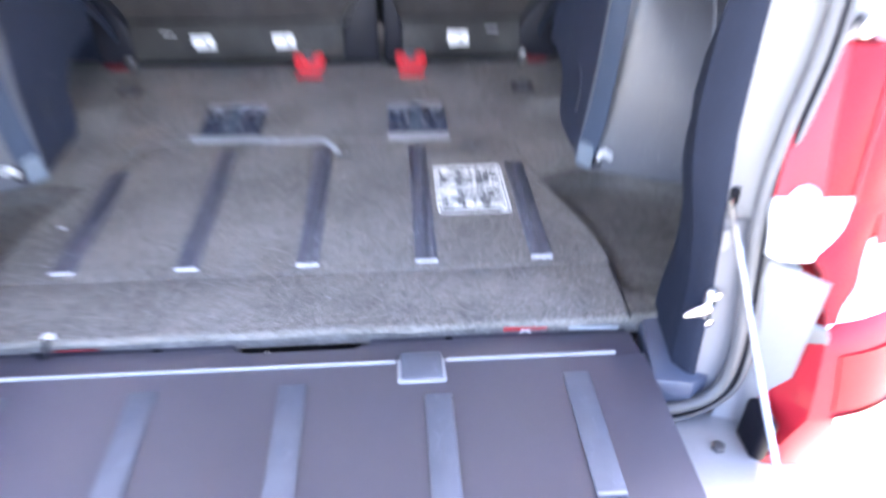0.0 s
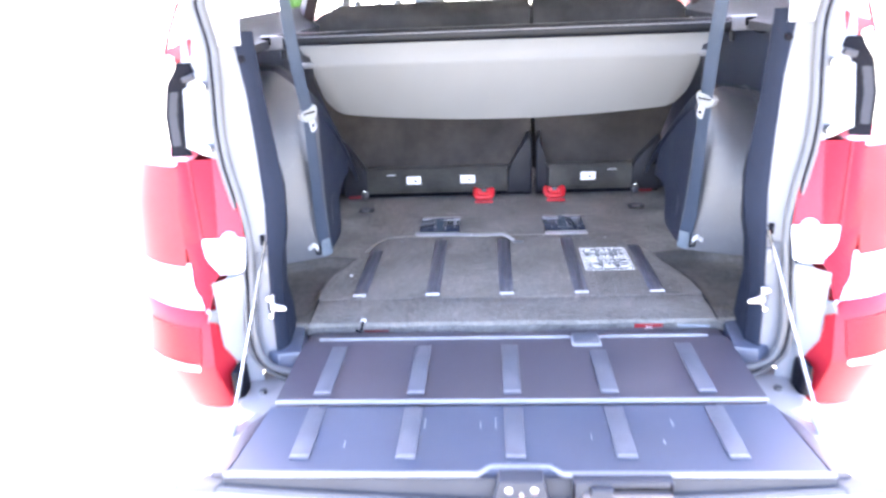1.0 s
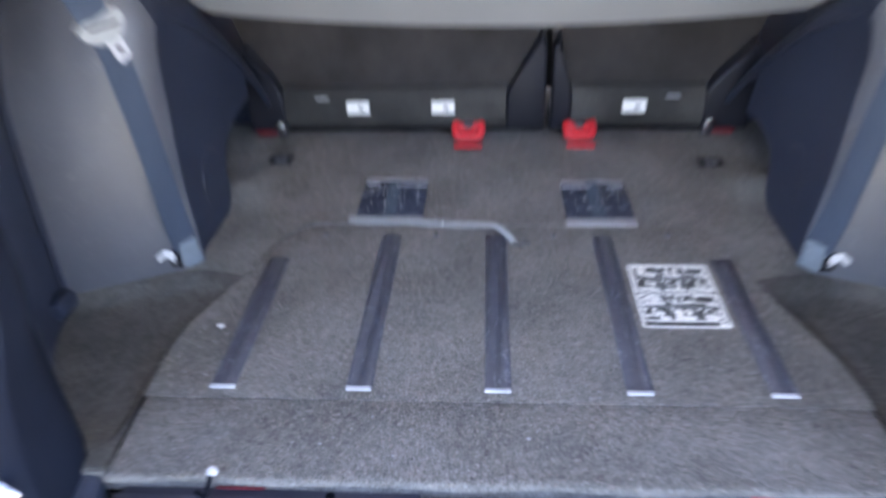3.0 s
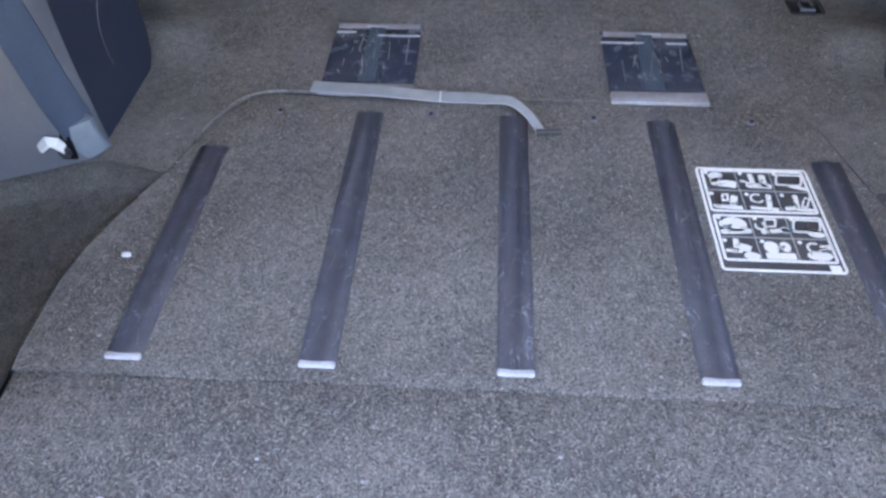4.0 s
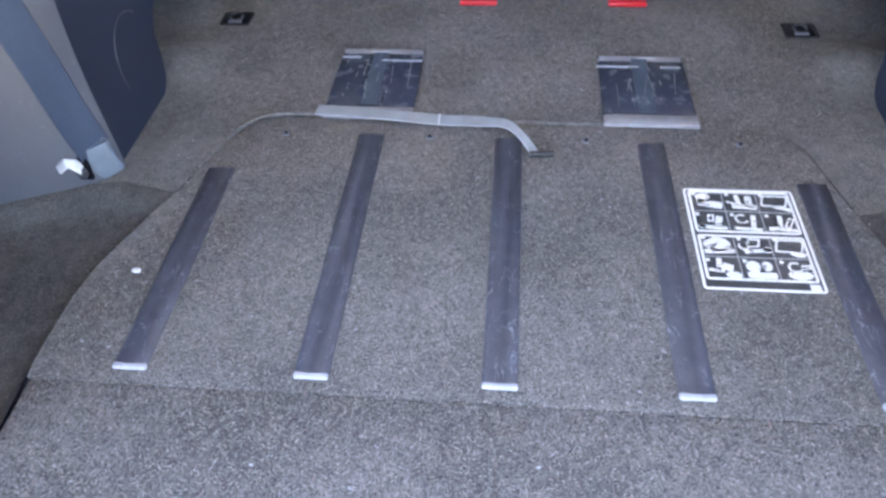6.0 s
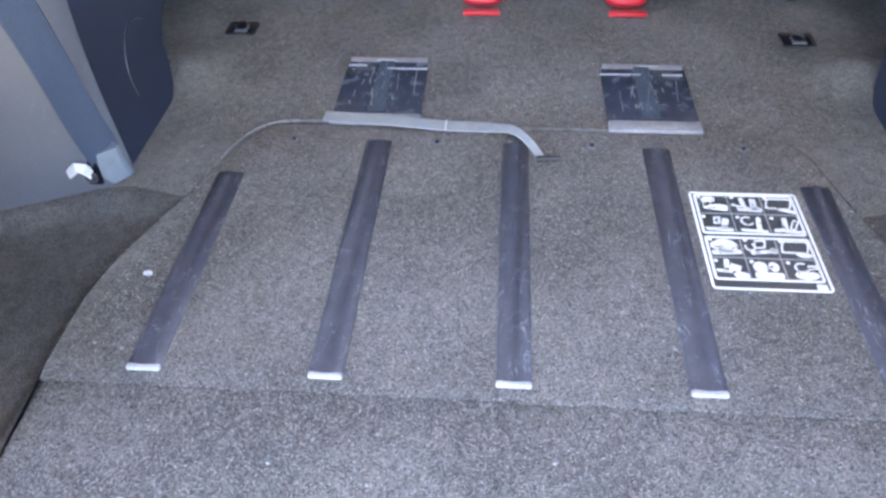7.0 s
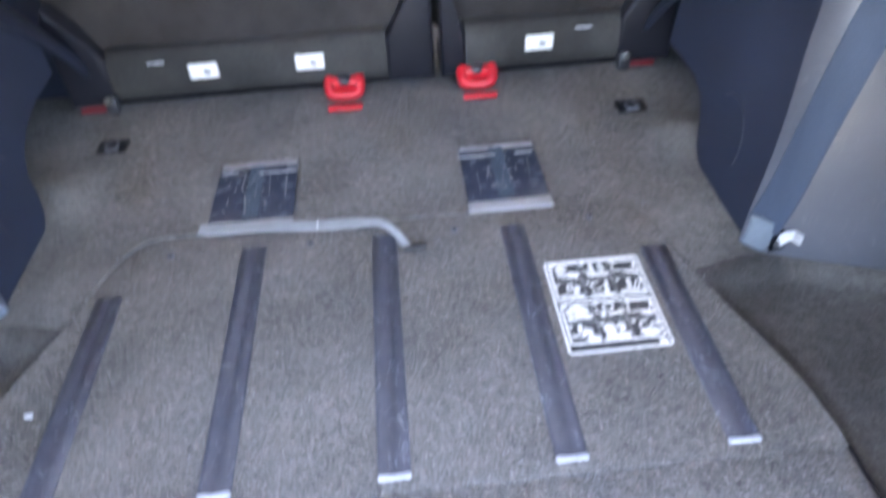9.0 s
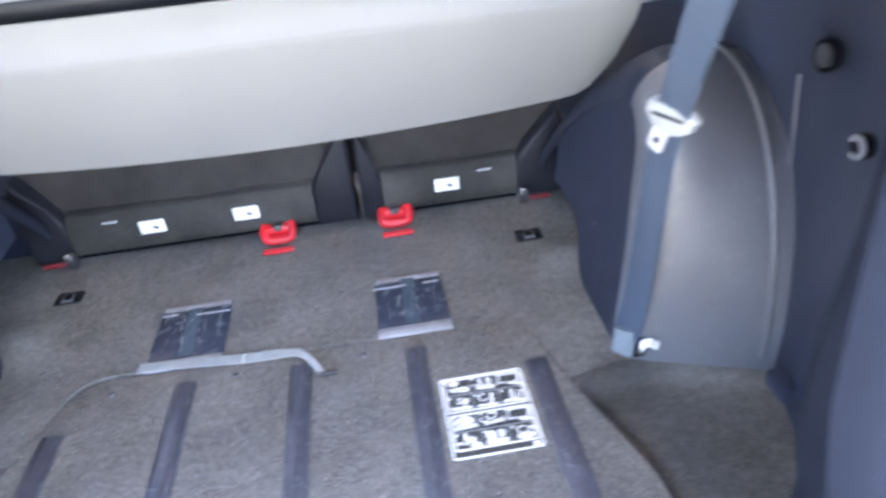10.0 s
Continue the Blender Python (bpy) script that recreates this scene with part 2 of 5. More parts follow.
FIBRE = bpy.data.materials.new("carpet_fibre")
FIBRE.use_nodes = True
fn_, fp = FIBRE.node_tree.nodes, FIBRE.node_tree.nodes["Principled BSDF"]
geo_, framp = fn_.new("ShaderNodeNewGeometry"), fn_.new("ShaderNodeValToRGB")
for at_, col_ in ((0.35, (0.105, 0.098, 0.088, 1)), (0.8, (0.31, 0.293, 0.268, 1)), (0.95, (0.48, 0.455, 0.415, 1))):
    framp.color_ramp.elements.new(at_).color = col_
framp.color_ramp.elements[0].color, framp.color_ramp.elements[-1].color = (0.022, 0.020, 0.019, 1), (0.42, 0.29, 0.25, 1)
FIBRE.node_tree.links.new(geo_.outputs["Random Per Island"], framp.inputs["Fac"])
FIBRE.node_tree.links.new(framp.outputs["Color"], fp.inputs["Base Color"])
fp.inputs["Roughness"].default_value, fp.inputs["Specular IOR Level"].default_value = 0.8, 0.15

GLASS = bpy.data.materials.new("window_glass")
GLASS.use_nodes = True
gp = GLASS.node_tree.nodes["Principled BSDF"]
gp.inputs["Transmission Weight"].default_value, gp.inputs["Roughness"].default_value, gp.inputs["IOR"].default_value = 1.0, 0.0, 1.01
gp.inputs["Base Color"].default_value = (0.93, 0.96, 0.94, 1)

# ---- mesh tools ----


def part(name, bm, material, parent=None, label=""):
    """Links a bmesh as one mesh object, under a thing or a part if given. Coordinates are the world's."""
    bmesh.ops.recalc_face_normals(bm, faces=bm.faces)
    me = bpy.data.meshes.new(name)
    bm.to_mesh(me)
    bm.free()
    me.materials.append(material)
    me.polygons.foreach_set("use_smooth", [True] * len(me.polygons))
    me.set_sharp_from_angle(angle=radians(38))
    ob = new(name, me)
    if parent is not None:
        ob.parent = parent
        if parent.type == "EMPTY":
            ob.matrix_parent_inverse = Matrix.Translation(parent.location).inverted()
    if label:
        ob["label"] = label
    return ob


def thing(name, base, label, category, group="", kind=""):
    ob = new(name)
    ob.location, ob.empty_display_size = base, 0.05
    return tagged(ob, label, category, group, kind)


def box(c, s, bevel=0.0, seg=2, turn=None, bm=None):
    """A box with centre c and sizes s, its edges rounded."""
    bm = bm or bmesh.new()
    m = Matrix.Translation(c)
    if turn:
        m = m @ Euler([radians(a) for a in turn]).to_matrix().to_4x4()
    made = bmesh.ops.create_cube(bm, size=1.0, matrix=m @ Matrix.Diagonal((*s, 1)))
    if bevel:
        edges = list({e for v in made["verts"] for e in v.link_edges})
        bmesh.ops.bevel(bm, geom=edges, offset=bevel, segments=seg, affect="EDGES", profile=0.5)
    return bm


def prism(outline, z0, z1, bevel=0.0, seg=2, m=None, bm=None):
    """An upright prism over a closed outline in xy, or in the frame m."""
    bm = bm or bmesh.new()
    m = m or Matrix()
    lo = [bm.verts.new(m @ Vector((x, y, z0))) for x, y in outline]
    hi = [bm.verts.new(m @ Vector((x, y, z1))) for x, y in outline]
    n = len(outline)
    bm.faces.new(lo[::-1])
    top = bm.faces.new(hi)
    for i in range(n):
        bm.faces.new((lo[i], lo[(i + 1) % n], hi[(i + 1) % n], hi[i]))
    if bevel:
        bmesh.ops.bevel(bm, geom=list(top.edges), offset=bevel, segments=seg, affect="EDGES", profile=0.5)
    return bm


def spline(points, n):
    """A smooth line through the points, n steps to a span."""
    pts = [Vector(p) for p in points]
    ext = [2 * pts[0] - pts[1]] + pts + [2 * pts[-1] - pts[-2]]
    out = []
    for i in range(1, len(ext) - 2):
        a, b, c, d = ext[i - 1:i + 3]
        for k in range(n):
            t = k / n
            out.append(0.5 * (2 * b + (c - a) * t + (2 * a - 5 * b + 4 * c - d) * t * t + (3 * b - a - 3 * c + d) * t ** 3))
    return out + [pts[-1]]


def tube(points, r, sides=8, closed=False, bm=None, squash=1.0):
    """A round bar along a line of points."""
    bm = bm or bmesh.new()
    pts = [Vector(p) for p in points]
    n, rings, side = len(pts), [], None
    for i, p in enumerate(pts):
        a = pts[i - 1] if (i or closed) else p
        b = pts[(i + 1) % n] if (i < n - 1 or closed) else p
        way = (b - a).normalized()
        side = (side - way * side.dot(way)).normalized() if side else way.orthogonal().normalized()
        up = way.cross(side)
        rings.append([bm.verts.new(p + r * (math.cos(t) * side + squash * math.sin(t) * up)) for t in (2 * math.pi * k / sides for k in range(sides))])
    for i in range(n if closed else n - 1):
        a, b = rings[i], rings[(i + 1) % n]
        for k in range(sides):
            bm.faces.new((a[k], a[(k + 1) % sides], b[(k + 1) % sides], b[k]))
    if not closed:
        bm.faces.new(rings[0][::-1])
        bm.faces.new(rings[-1])
    return bm


def ribbon(points, across, width, th, bm=None):
    """A flat band along points; across gives its width's direction at each point."""
    bm = bm or bmesh.new()
    pts = [Vector(p) for p in points]
    rows = []
    for i, p in enumerate(pts):
        way = (pts[min(i + 1, len(pts) - 1)] - pts[max(i - 1, 0)]).normalized()
        a = Vector(across(i / (len(pts) - 1)) if callable(across) else across)
        a = (a - way * a.dot(way)).normalized()
        nrm = way.cross(a) * th / 2
        wide = width(i / (len(pts) - 1)) if callable(width) else width
        h = a * wide / 2
        edge = a * (wide / 2 - th * 0.6)
        rows.append([bm.verts.new(q) for q in (p - h, p - edge + nrm, p + edge + nrm, p + h, p + edge - nrm, p - edge - nrm)])
    for a, b in zip(rows, rows[1:]):
        for k in range(6):
            bm.faces.new((a[k], a[(k + 1) % 6], b[(k + 1) % 6], b[k]))
    bm.faces.new(rows[0][::-1])
    bm.faces.new(rows[-1])
    return bm


def sheet(fn, nu, nv, th, bm=None):
    """A sheet of thickness th over fn(u, v), u and v from 0 to 1; th goes to the back of du x dv."""
    bm = bm or bmesh.new()
    front, back = [], []
    for i in range(nu + 1):
        rf, rb = [], []
        for j in range(nv + 1):
            u, v = i / nu, j / nv
            p = Vector(fn(u, v))
            e = 0.004
            du = Vector(fn(min(1, u + e), v)) - Vector(fn(max(0, u - e), v))
            dv = Vector(fn(u, min(1, v + e))) - Vector(fn(u, max(0, v - e)))
            nrm = du.cross(dv)
            nrm = nrm.normalized() if nrm.length > 1e-12 else Vector((0, 0, 1))
            rf.append(bm.verts.new(p))
            rb.append(bm.verts.new(p - nrm * th))
        front.append(rf)
        back.append(rb)
    for i in range(nu):
        for j in range(nv):
            bm.faces.new((front[i][j], front[i + 1][j], front[i + 1][j + 1], front[i][j + 1]))
            bm.faces.new((back[i][j], back[i][j + 1], back[i + 1][j + 1], back[i + 1][j]))
    for i in range(nu):
        bm.faces.new((front[i][0], back[i][0], back[i + 1][0], front[i + 1][0]))
        bm.faces.new((front[i][nv], front[i + 1][nv], back[i + 1][nv], back[i][nv]))
    for j in range(nv):
        bm.faces.new((front[0][j], front[0][j + 1], back[0][j + 1], back[0][j]))
        bm.faces.new((front[nu][j], back[nu][j], back[nu][j + 1], front[nu][j + 1]))
    return bm


def table(x, pairs):
    """Piecewise straight value at x."""
    xs, ys = zip(*pairs)
    return float(np.interp(x, xs, ys))


def loft(sections, closed=True, bm=None):
    """Joins rings of equal length into a skin with end caps."""
    bm = bm or bmesh.new()
    rings = [[bm.verts.new(p) for p in s] for s in sections]
    n = len(rings[0])
    for a, b in zip(rings, rings[1:]):
        for k in range(n if closed else n - 1):
            bm.faces.new((a[k], a[(k + 1) % n], b[(k + 1) % n], b[k]))
    if closed:
        bm.faces.new(rings[0][::-1])
        bm.faces.new(rings[-1])
    return bm


def disc(c, r, h, axis="Z", sides=16, bevel=0.0, bm=None):
    bm = bm or bmesh.new()
    turn = {"Z": Matrix(), "Y": Matrix.Rotation(radians(90), 4, "X"), "X": Matrix.Rotation(radians(90), 4, "Y")}[axis]
    out = [(r * math.cos(2 * math.pi * k / sides), r * math.sin(2 * math.pi * k / sides)) for k in range(sides)]
    return prism(out, -h / 2, h / 2, bevel, 2, Matrix.Translation(c) @ turn, bm)


FLOOR = 0.70          # top of the boot's floor panel; the ground is at 0

# ---- ground and distance ----
bm = bmesh.new()
bmesh.ops.create_grid(bm, x_segments=60, y_segments=60, size=600)
ground = part("ground", bm, GROUND)
tagged(ground, "bright sunlit ground of short dry grass", "ground", kind="structure")

rng = random.Random(4)


def hedge(cx, cy, length, height, depth, turn):
    """A loose bank of leaves on a stem line."""
    bm = bmesh.new()
    rot = Matrix.Translation((cx, cy, 0)) @ Matrix.Rotation(radians(turn), 4, "Z")
    lumps = [(rng.uniform(-length / 2, length / 2), rng.gauss(0, depth / 4), rng.uniform(0.3, height) ** 1.0, rng.uniform(0.12, 0.22)) for _ in range(int(60 + length * 40))]
    for lx, ly, lz, r in lumps:
        for _ in range(110):
            d = Vector((rng.gauss(0, 1), rng.gauss(0, 1), rng.gauss(0, 1))).normalized() * r * rng.uniform(0.6, 1.0)
            c = Vector((lx, ly, lz)) + d
            a = Vector((rng.gauss(0, 1), rng.gauss(0, 1), rng.gauss(0, 1))).normalized() * 0.07
            b = a.orthogonal().normalized() * 0.04
            bm.faces.new([bm.verts.new(rot @ (c + q)) for q in (-a, b, a, -b)])
    return part("hedge", bm, LEAF)


for hx, hy, hl, ht in ((-4.28, 15, 0.30, 8), (4.55, 15, 0.30, -8), (5.95, 15.5, 0.15, -8)):
    tagged(hedge(hx, hy, hl, 2.4, 0.5, ht), "sunlit green leafy hedge standing on the grass", "hedge", kind="stuff")

# ---- boot shell ----


def side_line(s, wall):
    """The plan of the side trim: x over y."""
    return s * table(wall, [(-0.10, 0.485), (0.0, 0.515), (0.06, 0.545), (0.13, 0.60), (0.23, 0.652), (0.30, 0.672), (0.42, 0.69), (1.2, 0.70)])


def ease(k):
    k = min(1.0, max(0.0, k))
    return k * k * (3 - 2 * k)


def floor_z(x, y):
    """Height of the carpet: level under the panel, sunk beside it, rising in a lump against the wheel arches."""
    ax, s = abs(x), (1 if x > 0 else -1)
    z = 0.6955 + 0.012 * max(0.0, y - 0.62)
    edge = table(y, [(0.0, 0.456), (0.2, 0.452), (0.265, 0.437), (0.37, 0.402), (0.515, 0.368)]) + (0.014 if s < 0 else 0.0)
    stop = table(ax, [(0.398, 0.372), (0.50, 0.412), (0.668, 0.352)])
    z -= 0.016 * ease((ax - edge) / 0.020) * ease((stop - y) / 0.035) * ease((y - 0.04) / 0.06)
    lump = ease((ax - 0.395 - (0.02 if s < 0 else 0.0)) / 0.10)
    z += (0.020 if s > 0 else 0.014) * lump * math.exp(-((y - 0.71) / 0.055) ** 2)
    return z + 0.0008 * math.sin(23 * x + 4 * math.sin(9 * y)) * math.sin(19 * y + 2)


def recess_point(s, u, v):
    """The carpet piece beside the panel, from its front crease (v = 0) to the sill (v = 1) and from the panel (u = 0) to the wall."""
    y = table(u, [(0.0, 0.398), (0.3, 0.418), (0.45, 0.408), (1.0, 0.352)]) * (1 - v) + 0.010 * v
    inner = table(y, [(0.0, 0.452), (0.12, 0.452), (0.25, 0.436), (0.37, 0.398), (0.42, 0.386)])
    outer = table(y, [(0.0, 0.50), (0.07, 0.54), (0.14, 0.61), (0.235, 0.66), (0.30, 0.69), (0.42, 0.69)])
    return s * (inner + (outer - inner) * u + (0.014 if s < 0 else 0.0)), y


bm = sheet(lambda u, v: (-0.71 + 1.42 * v, 1.25 - 1.245 * u, floor_z(-0.71 + 1.42 * v, 1.25 - 1.245 * u)), 84, 96, 0.03)
floor = part("floor", bm, CARPET)
tagged(floor, "dark charcoal carpet floor of a car boot", "floor", kind="structure")
# sunk carpet beside the panel, with its shade painted in by a darker copy
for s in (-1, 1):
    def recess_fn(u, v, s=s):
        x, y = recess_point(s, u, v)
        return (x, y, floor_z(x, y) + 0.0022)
    tagged(part("floor_recess", sheet(recess_fn, 24, 34, -0.002 * s), SHADED_CARPET), "boot carpet sunk beside the floor panel, its shade put into the colour", "floor", kind="structure")

for s, word in ((-1, "left"), (1, "right")):
    # side wall from sill to window line, flaring outwards towards the front
    def wall_fn(u, v, s=s):
        y = 0.09 + 1.09 * u
        z = 0.66 + 0.66 * v
        return (side_line(s, y) + s * 0.012 * math.sin(3.1 * v), y, z)
    bm = sheet(wall_fn, 40, 14, -0.02 * s)
    wall = part("wall_" + word, bm, DARK_TRIM)
    tagged(wall, "dark moulded plastic side trim of the boot", "wall", kind="structure")
    # cover of a cubby, as a raised outline
    if s < 0:
        part("trim_seam", tube([(side_line(s, y) - s * 0.003, y, z) for y, z in ((0.325, 0.72), (0.335, 0.85), (0.35, 0.98), (0.37, 1.09), (0.38, 1.2))], 0.004), DARK_TRIM, wall)
    else:
        part("trim_seam", tube([(side_line(s, y) + 0.012 * math.sin(3.1 * (z - 0.66) / 0.66) - 0.0015, y, z) for y, z in ((0.385, 0.76), (0.405, 0.86), (0.416, 0.93), (0.429, 1.01), (0.436, 1.07), (0.438, 1.105))], 0.0024), GREY_TRIM, wall, "thin pale joint in the side trim")
    part("trim_foot", box((s * 0.668, 0.30, 0.712), (0.03, 0.05, 0.03), 0.008), DARK_TRIM, wall)

    # shelf below the side window, with its rounded grey shoulder
    bm = sheet(lambda u, v, s=s: (s * (0.62 + 0.08 * v), 0.14 + 1.04 * u, 1.288 + 0.06 * v ** 1.5), 10, 6, -0.02 * s)
    tagged(part("window_ledge", bm, LEDGE), "dark plastic ledge below the rear side window", "ledge", kind="structure")

# ---- wheel arch housings ----


def lean(s, x, z):
    """How far the housing leans out at height z; nothing at the side wall."""
    up = min(1.0, max(0.0, (z - 0.72) / 0.30))
    k = min(1.0, max(0.0, (0.70 - x) / 0.215))
    return (0.036 * up if s > 0 else 0.024 + 0.010 * up) * k


def arch_point(s, x, q, inset=0.0):
    """A point of the arch over the wheel: q from 0 (floor, rear) over the crest (0.5) to 1 (floor, front)."""
    tall = 0.0 if s > 0 else 1.0
    mid = table(x, [(0.484, 0.525), (0.69, 0.63)])
    back = mid - table(x, [(0.484, 0.436), (0.52, 0.416), (0.60, 0.386), (0.69, 0.352)]) - inset
    front = 1.02 - mid - inset
    high = table(x, [(0.484, 1.100 + 0.010 * tall), (0.56, 1.112 + 0.060 * tall), (0.62, 1.10 + 0.105 * tall), (0.72, 1.08 + 0.12 * tall)]) - 0.69 - inset
    if q <= 0.5:
        a, n = math.pi * q, table(x, [(0.484, 3.4), (0.58, 2.7), (0.69, 2.15)])
        y, z = -back * max(0.0, math.cos(a)) ** (2 / n), high * max(0.0, math.sin(a)) ** (2 / n)
    else:
        a, n = math.pi * (q - 0.5), 1.32
        y, z = front * max(0.0, math.sin(a)) ** (2 / n), high * max(0.0, math.cos(a)) ** (2 / n)
    return Vector((s * (x + lean(s, x, 0.69 + z)), mid + y, 0.69 + z))


def soft_edge(q):
    """Radius of the housing's inner edge: tight at the floor, wider round the crown."""
    return 0.014 + 0.020 * ease((q - 0.01) / 0.20)


def skin_fn(s, q0, q1):
    """Rounded skin from the side wall (u = 0) to the inner side (u = 1)."""
    def fn(u, v):
        k = max(0.0, (u - 0.72) / 0.28)
        q = q0 + (q1 - q0) * v
        x = 0.715 - 0.226 * min(u / 0.72, 1.0) * 0.86 - 0.0362 * math.sin(k * math.pi / 2)
        return tuple(arch_point(s, x, q, soft_edge(q) * (1 - math.cos(k * math.pi / 2))))
    return fn


for s in (-1, 1):
    housing = thing("wheel_arch_housing", (s * 0.58, 0.6, 0.69), "tall grey plastic wheel arch housing with a dark inner side" if s < 0 else "grey plastic wheel arch housing with a dark inner side", "wheel arch", "wheel arch housings")
    split = 0.47 if s > 0 else 0.44
    part("rear_face", sheet(skin_fn(s, 0.00005, split), 26, 34, 0.010 * s), GREY_TRIM, housing, "grey grained plastic face")
    part("crown", sheet(skin_fn(s, split + 0.004, 0.995), 20, 40, 0.010 * s), DARK_TRIM, housing, "dark crown over the wheel")
    side = [(p.y, p.z) for p in (arch_point(s, 0.4865, q / 60, soft_edge(q / 60) - 0.001) for q in range(1, 60)) if p.y < 0.86]
    if s > 0:
        side += [(0.84, 0.795), (0.78, 0.80), (0.72, 0.798), (0.682, 0.782), (0.660, 0.752), (0.645, 0.72), (0.63, 0.702), (0.60, 0.692)]
    else:
        side += [(0.84, 0.835), (0.76, 0.832), (0.70, 0.82), (0.664, 0.80), (0.645, 0.775), (0.642, 0.742), (0.632, 0.712), (0.61, 0.692)]
    side.append((side[0][0] + 0.001, 0.691))
    inner_x = 0.4835
    bm = prism(side, 0.0, 0.02, 0.003, 2, Matrix(((0, 0, s, s * inner_x), (1, 0, 0, 0), (0, 1, 0, 0), (0, 0, 0, 1))))
    for v in bm.verts:
        v.co.x += s * lean(s, 0.4865, v.co.z)
    part("inner_side", bm, DARK_TRIM, housing, "dark smooth inner side")
    if s > 0:
        part("rim", tube([arch_point(s, 0.664, q / 40 * 0.60, -0.0095) for q in range(1, 41)], 0.0055), GREY_TRIM, housing, "raised rounded rim beside the side trim")
    # faint seam of a round cover on the inner side
    seam = [(s * (inner_x - 0.0002 + lean(s, 0.4865, 0.775 + 0.06 * math.sin(a))), 0.585 + 0.05 * math.cos(a), 0.775 + 0.06 * math.sin(a)) for a in [0.9 + 2.6 * k / 16 for k in range(17)]]
    part("cover_seam", tube(seam, 0.0010, 6), DARK_METAL, housing)

# ---- tailgate jambs, seals and pillars ----


def rear(z):
    """How far back the body's rear opening lies at height z."""
    return -0.10 + 0.2 * (z - 0.8)


for s in (-1, 1):
    jamb = thing("pillar_trim", (s * 0.53, 0.0, 0.66), "dark trim strip and light grey panel lining the rear pillar", "pillar trim", "pillar trims")
    inner = [(0.66, 0.487), (0.72, 0.492), (0.80, 0.497), (0.88, 0.492), (0.95, 0.478), (1.02, 0.476), (1.10, 0.486), (1.2, 0.503), (1.32, 0.518), (1.5, 0.53)]
    mid = [(0.66, 0.505), (0.80, 0.512), (0.93, 0.511), (1.0, 0.510), (1.10, 0.518), (1.22, 0.530), (1.29, 0.543), (1.32, 0.548), (1.5, 0.56)]
    outer = [(0.66, 0.525), (0.80, 0.528), (0.93, 0.528), (1.0, 0.535), (1.085, 0.552), (1.16, 0.562), (1.24, 0.566), (1.36, 0.556), (1.5, 0.56)]

    def strip_fn(u, v, s=s):
        z = 0.66 + 0.68 * v
        a, b = table(z, inner), table(z, mid)
        y0 = rear(z)
        if u < 0.4:                       # inward side, running forward into the wall
            k = u / 0.4
            y = 0.16 - (0.16 - (y0 + 0.045)) * k
            x = table(y, [(-0.1, a), (0.03, a + 0.012), (0.16, 0.615)])
            return (s * x, y, z)
        k = (u - 0.4) / 0.6
        return (s * (a + (b - a) * k), y0 + 0.045 - 0.024 * math.sin(k * math.pi / 2), z)
    part("dark_strip", sheet(strip_fn, 22, 34, -0.006 * s), FELT_TRIM, jamb, "dark felt-like strip")

    def light_fn(u, v, s=s):
        z = 0.90 + 0.415 * v
        a, b = table(z, mid), table(z, outer)
        return (s * (a + (b + 0.022 - a) * u), rear(z) + 0.020 - 0.010 * u + 0.006 * math.sin(u * math.pi), z)
    part("light_panel", sheet(light_fn, 8, 30, 0.006 * s), PILLAR_LIGHT, jamb, "light grey plastic panel")

    def low_fn(u, v, s=s):
        z = 0.655 + 0.245 * v
        a, b = table(z, mid), table(z, outer)
        return (s * (a + (b + 0.02 - a) * u), rear(z) + 0.020 - 0.008 * u, z)
    part("lower_panel", sheet(low_fn, 6, 12, 0.006 * s), LATCH_GREY, jamb)
    # foot that runs down to the sill
    part("foot", prism([(s * x, y) for x, y in ((0.452, -0.112), (0.50, -0.122), (0.53, -0.105), (0.53, -0.03), (0.52, 0.05), (0.50, 0.04), (0.468, 0.0))], 0.645, 0.690, 0.007, 2), LINER, jamb, "bluish plastic foot")
    part("clip_hole", box((s * 0.521, rear(0.925) + 0.024, 0.925), (0.012, 0.012, 0.024), 0.003), BODY_BLACK, jamb)
    part("clip", box((s * 0.52, rear(0.875) + 0.021, 0.872), (0.016, 0.012, 0.035), 0.004), PILLAR_LIGHT, jamb)
    part("bump_stop", disc((s * 0.536, rear(1.29) + 0.02, 1.29), 0.008, 0.018, "Y", 14, 0.004), BODY_BLACK, jamb)
    def upper_fn(u, v, s=s):
        z = 1.318 + 0.287 * v
        a = table(z, [(1.32, 0.533), (1.37, 0.535), (1.44, 0.529), (1.6, 0.515)])
        b = table(z, [(1.32, 0.576), (1.355, 0.586), (1.385, 0.594), (1.41, 0.595), (1.445, 0.583), (1.6, 0.56)])
        return (s * (a + (b - a) * u), rear(1.32) + 0.012 + 0.075 * v - 0.012 * u, z)
    part("upper_panel", sheet(upper_fn, 6, 20, 0.006 * s), LIGHT_TRIM, jamb, "pale plastic upper panel")

    # rubber seal round the opening: an inner and an outer bead
    line = [(0.36, 0.652), (0.43, 0.648), (0.495, 0.652), (0.533, 0.68), (0.545, 0.74), (0.543, 0.83), (0.542, 0.93), (0.553, 1.01), (0.572, 1.09), (0.580, 1.16), (0.580, 1.24), (0.582, 1.315), (0.593, 1.365), (0.600, 1.40), (0.592, 1.435), (0.572, 1.55)]
    seal = tagged(new("door_seal"), "grey rubber seal round the tailgate opening", "seal", "door seals")
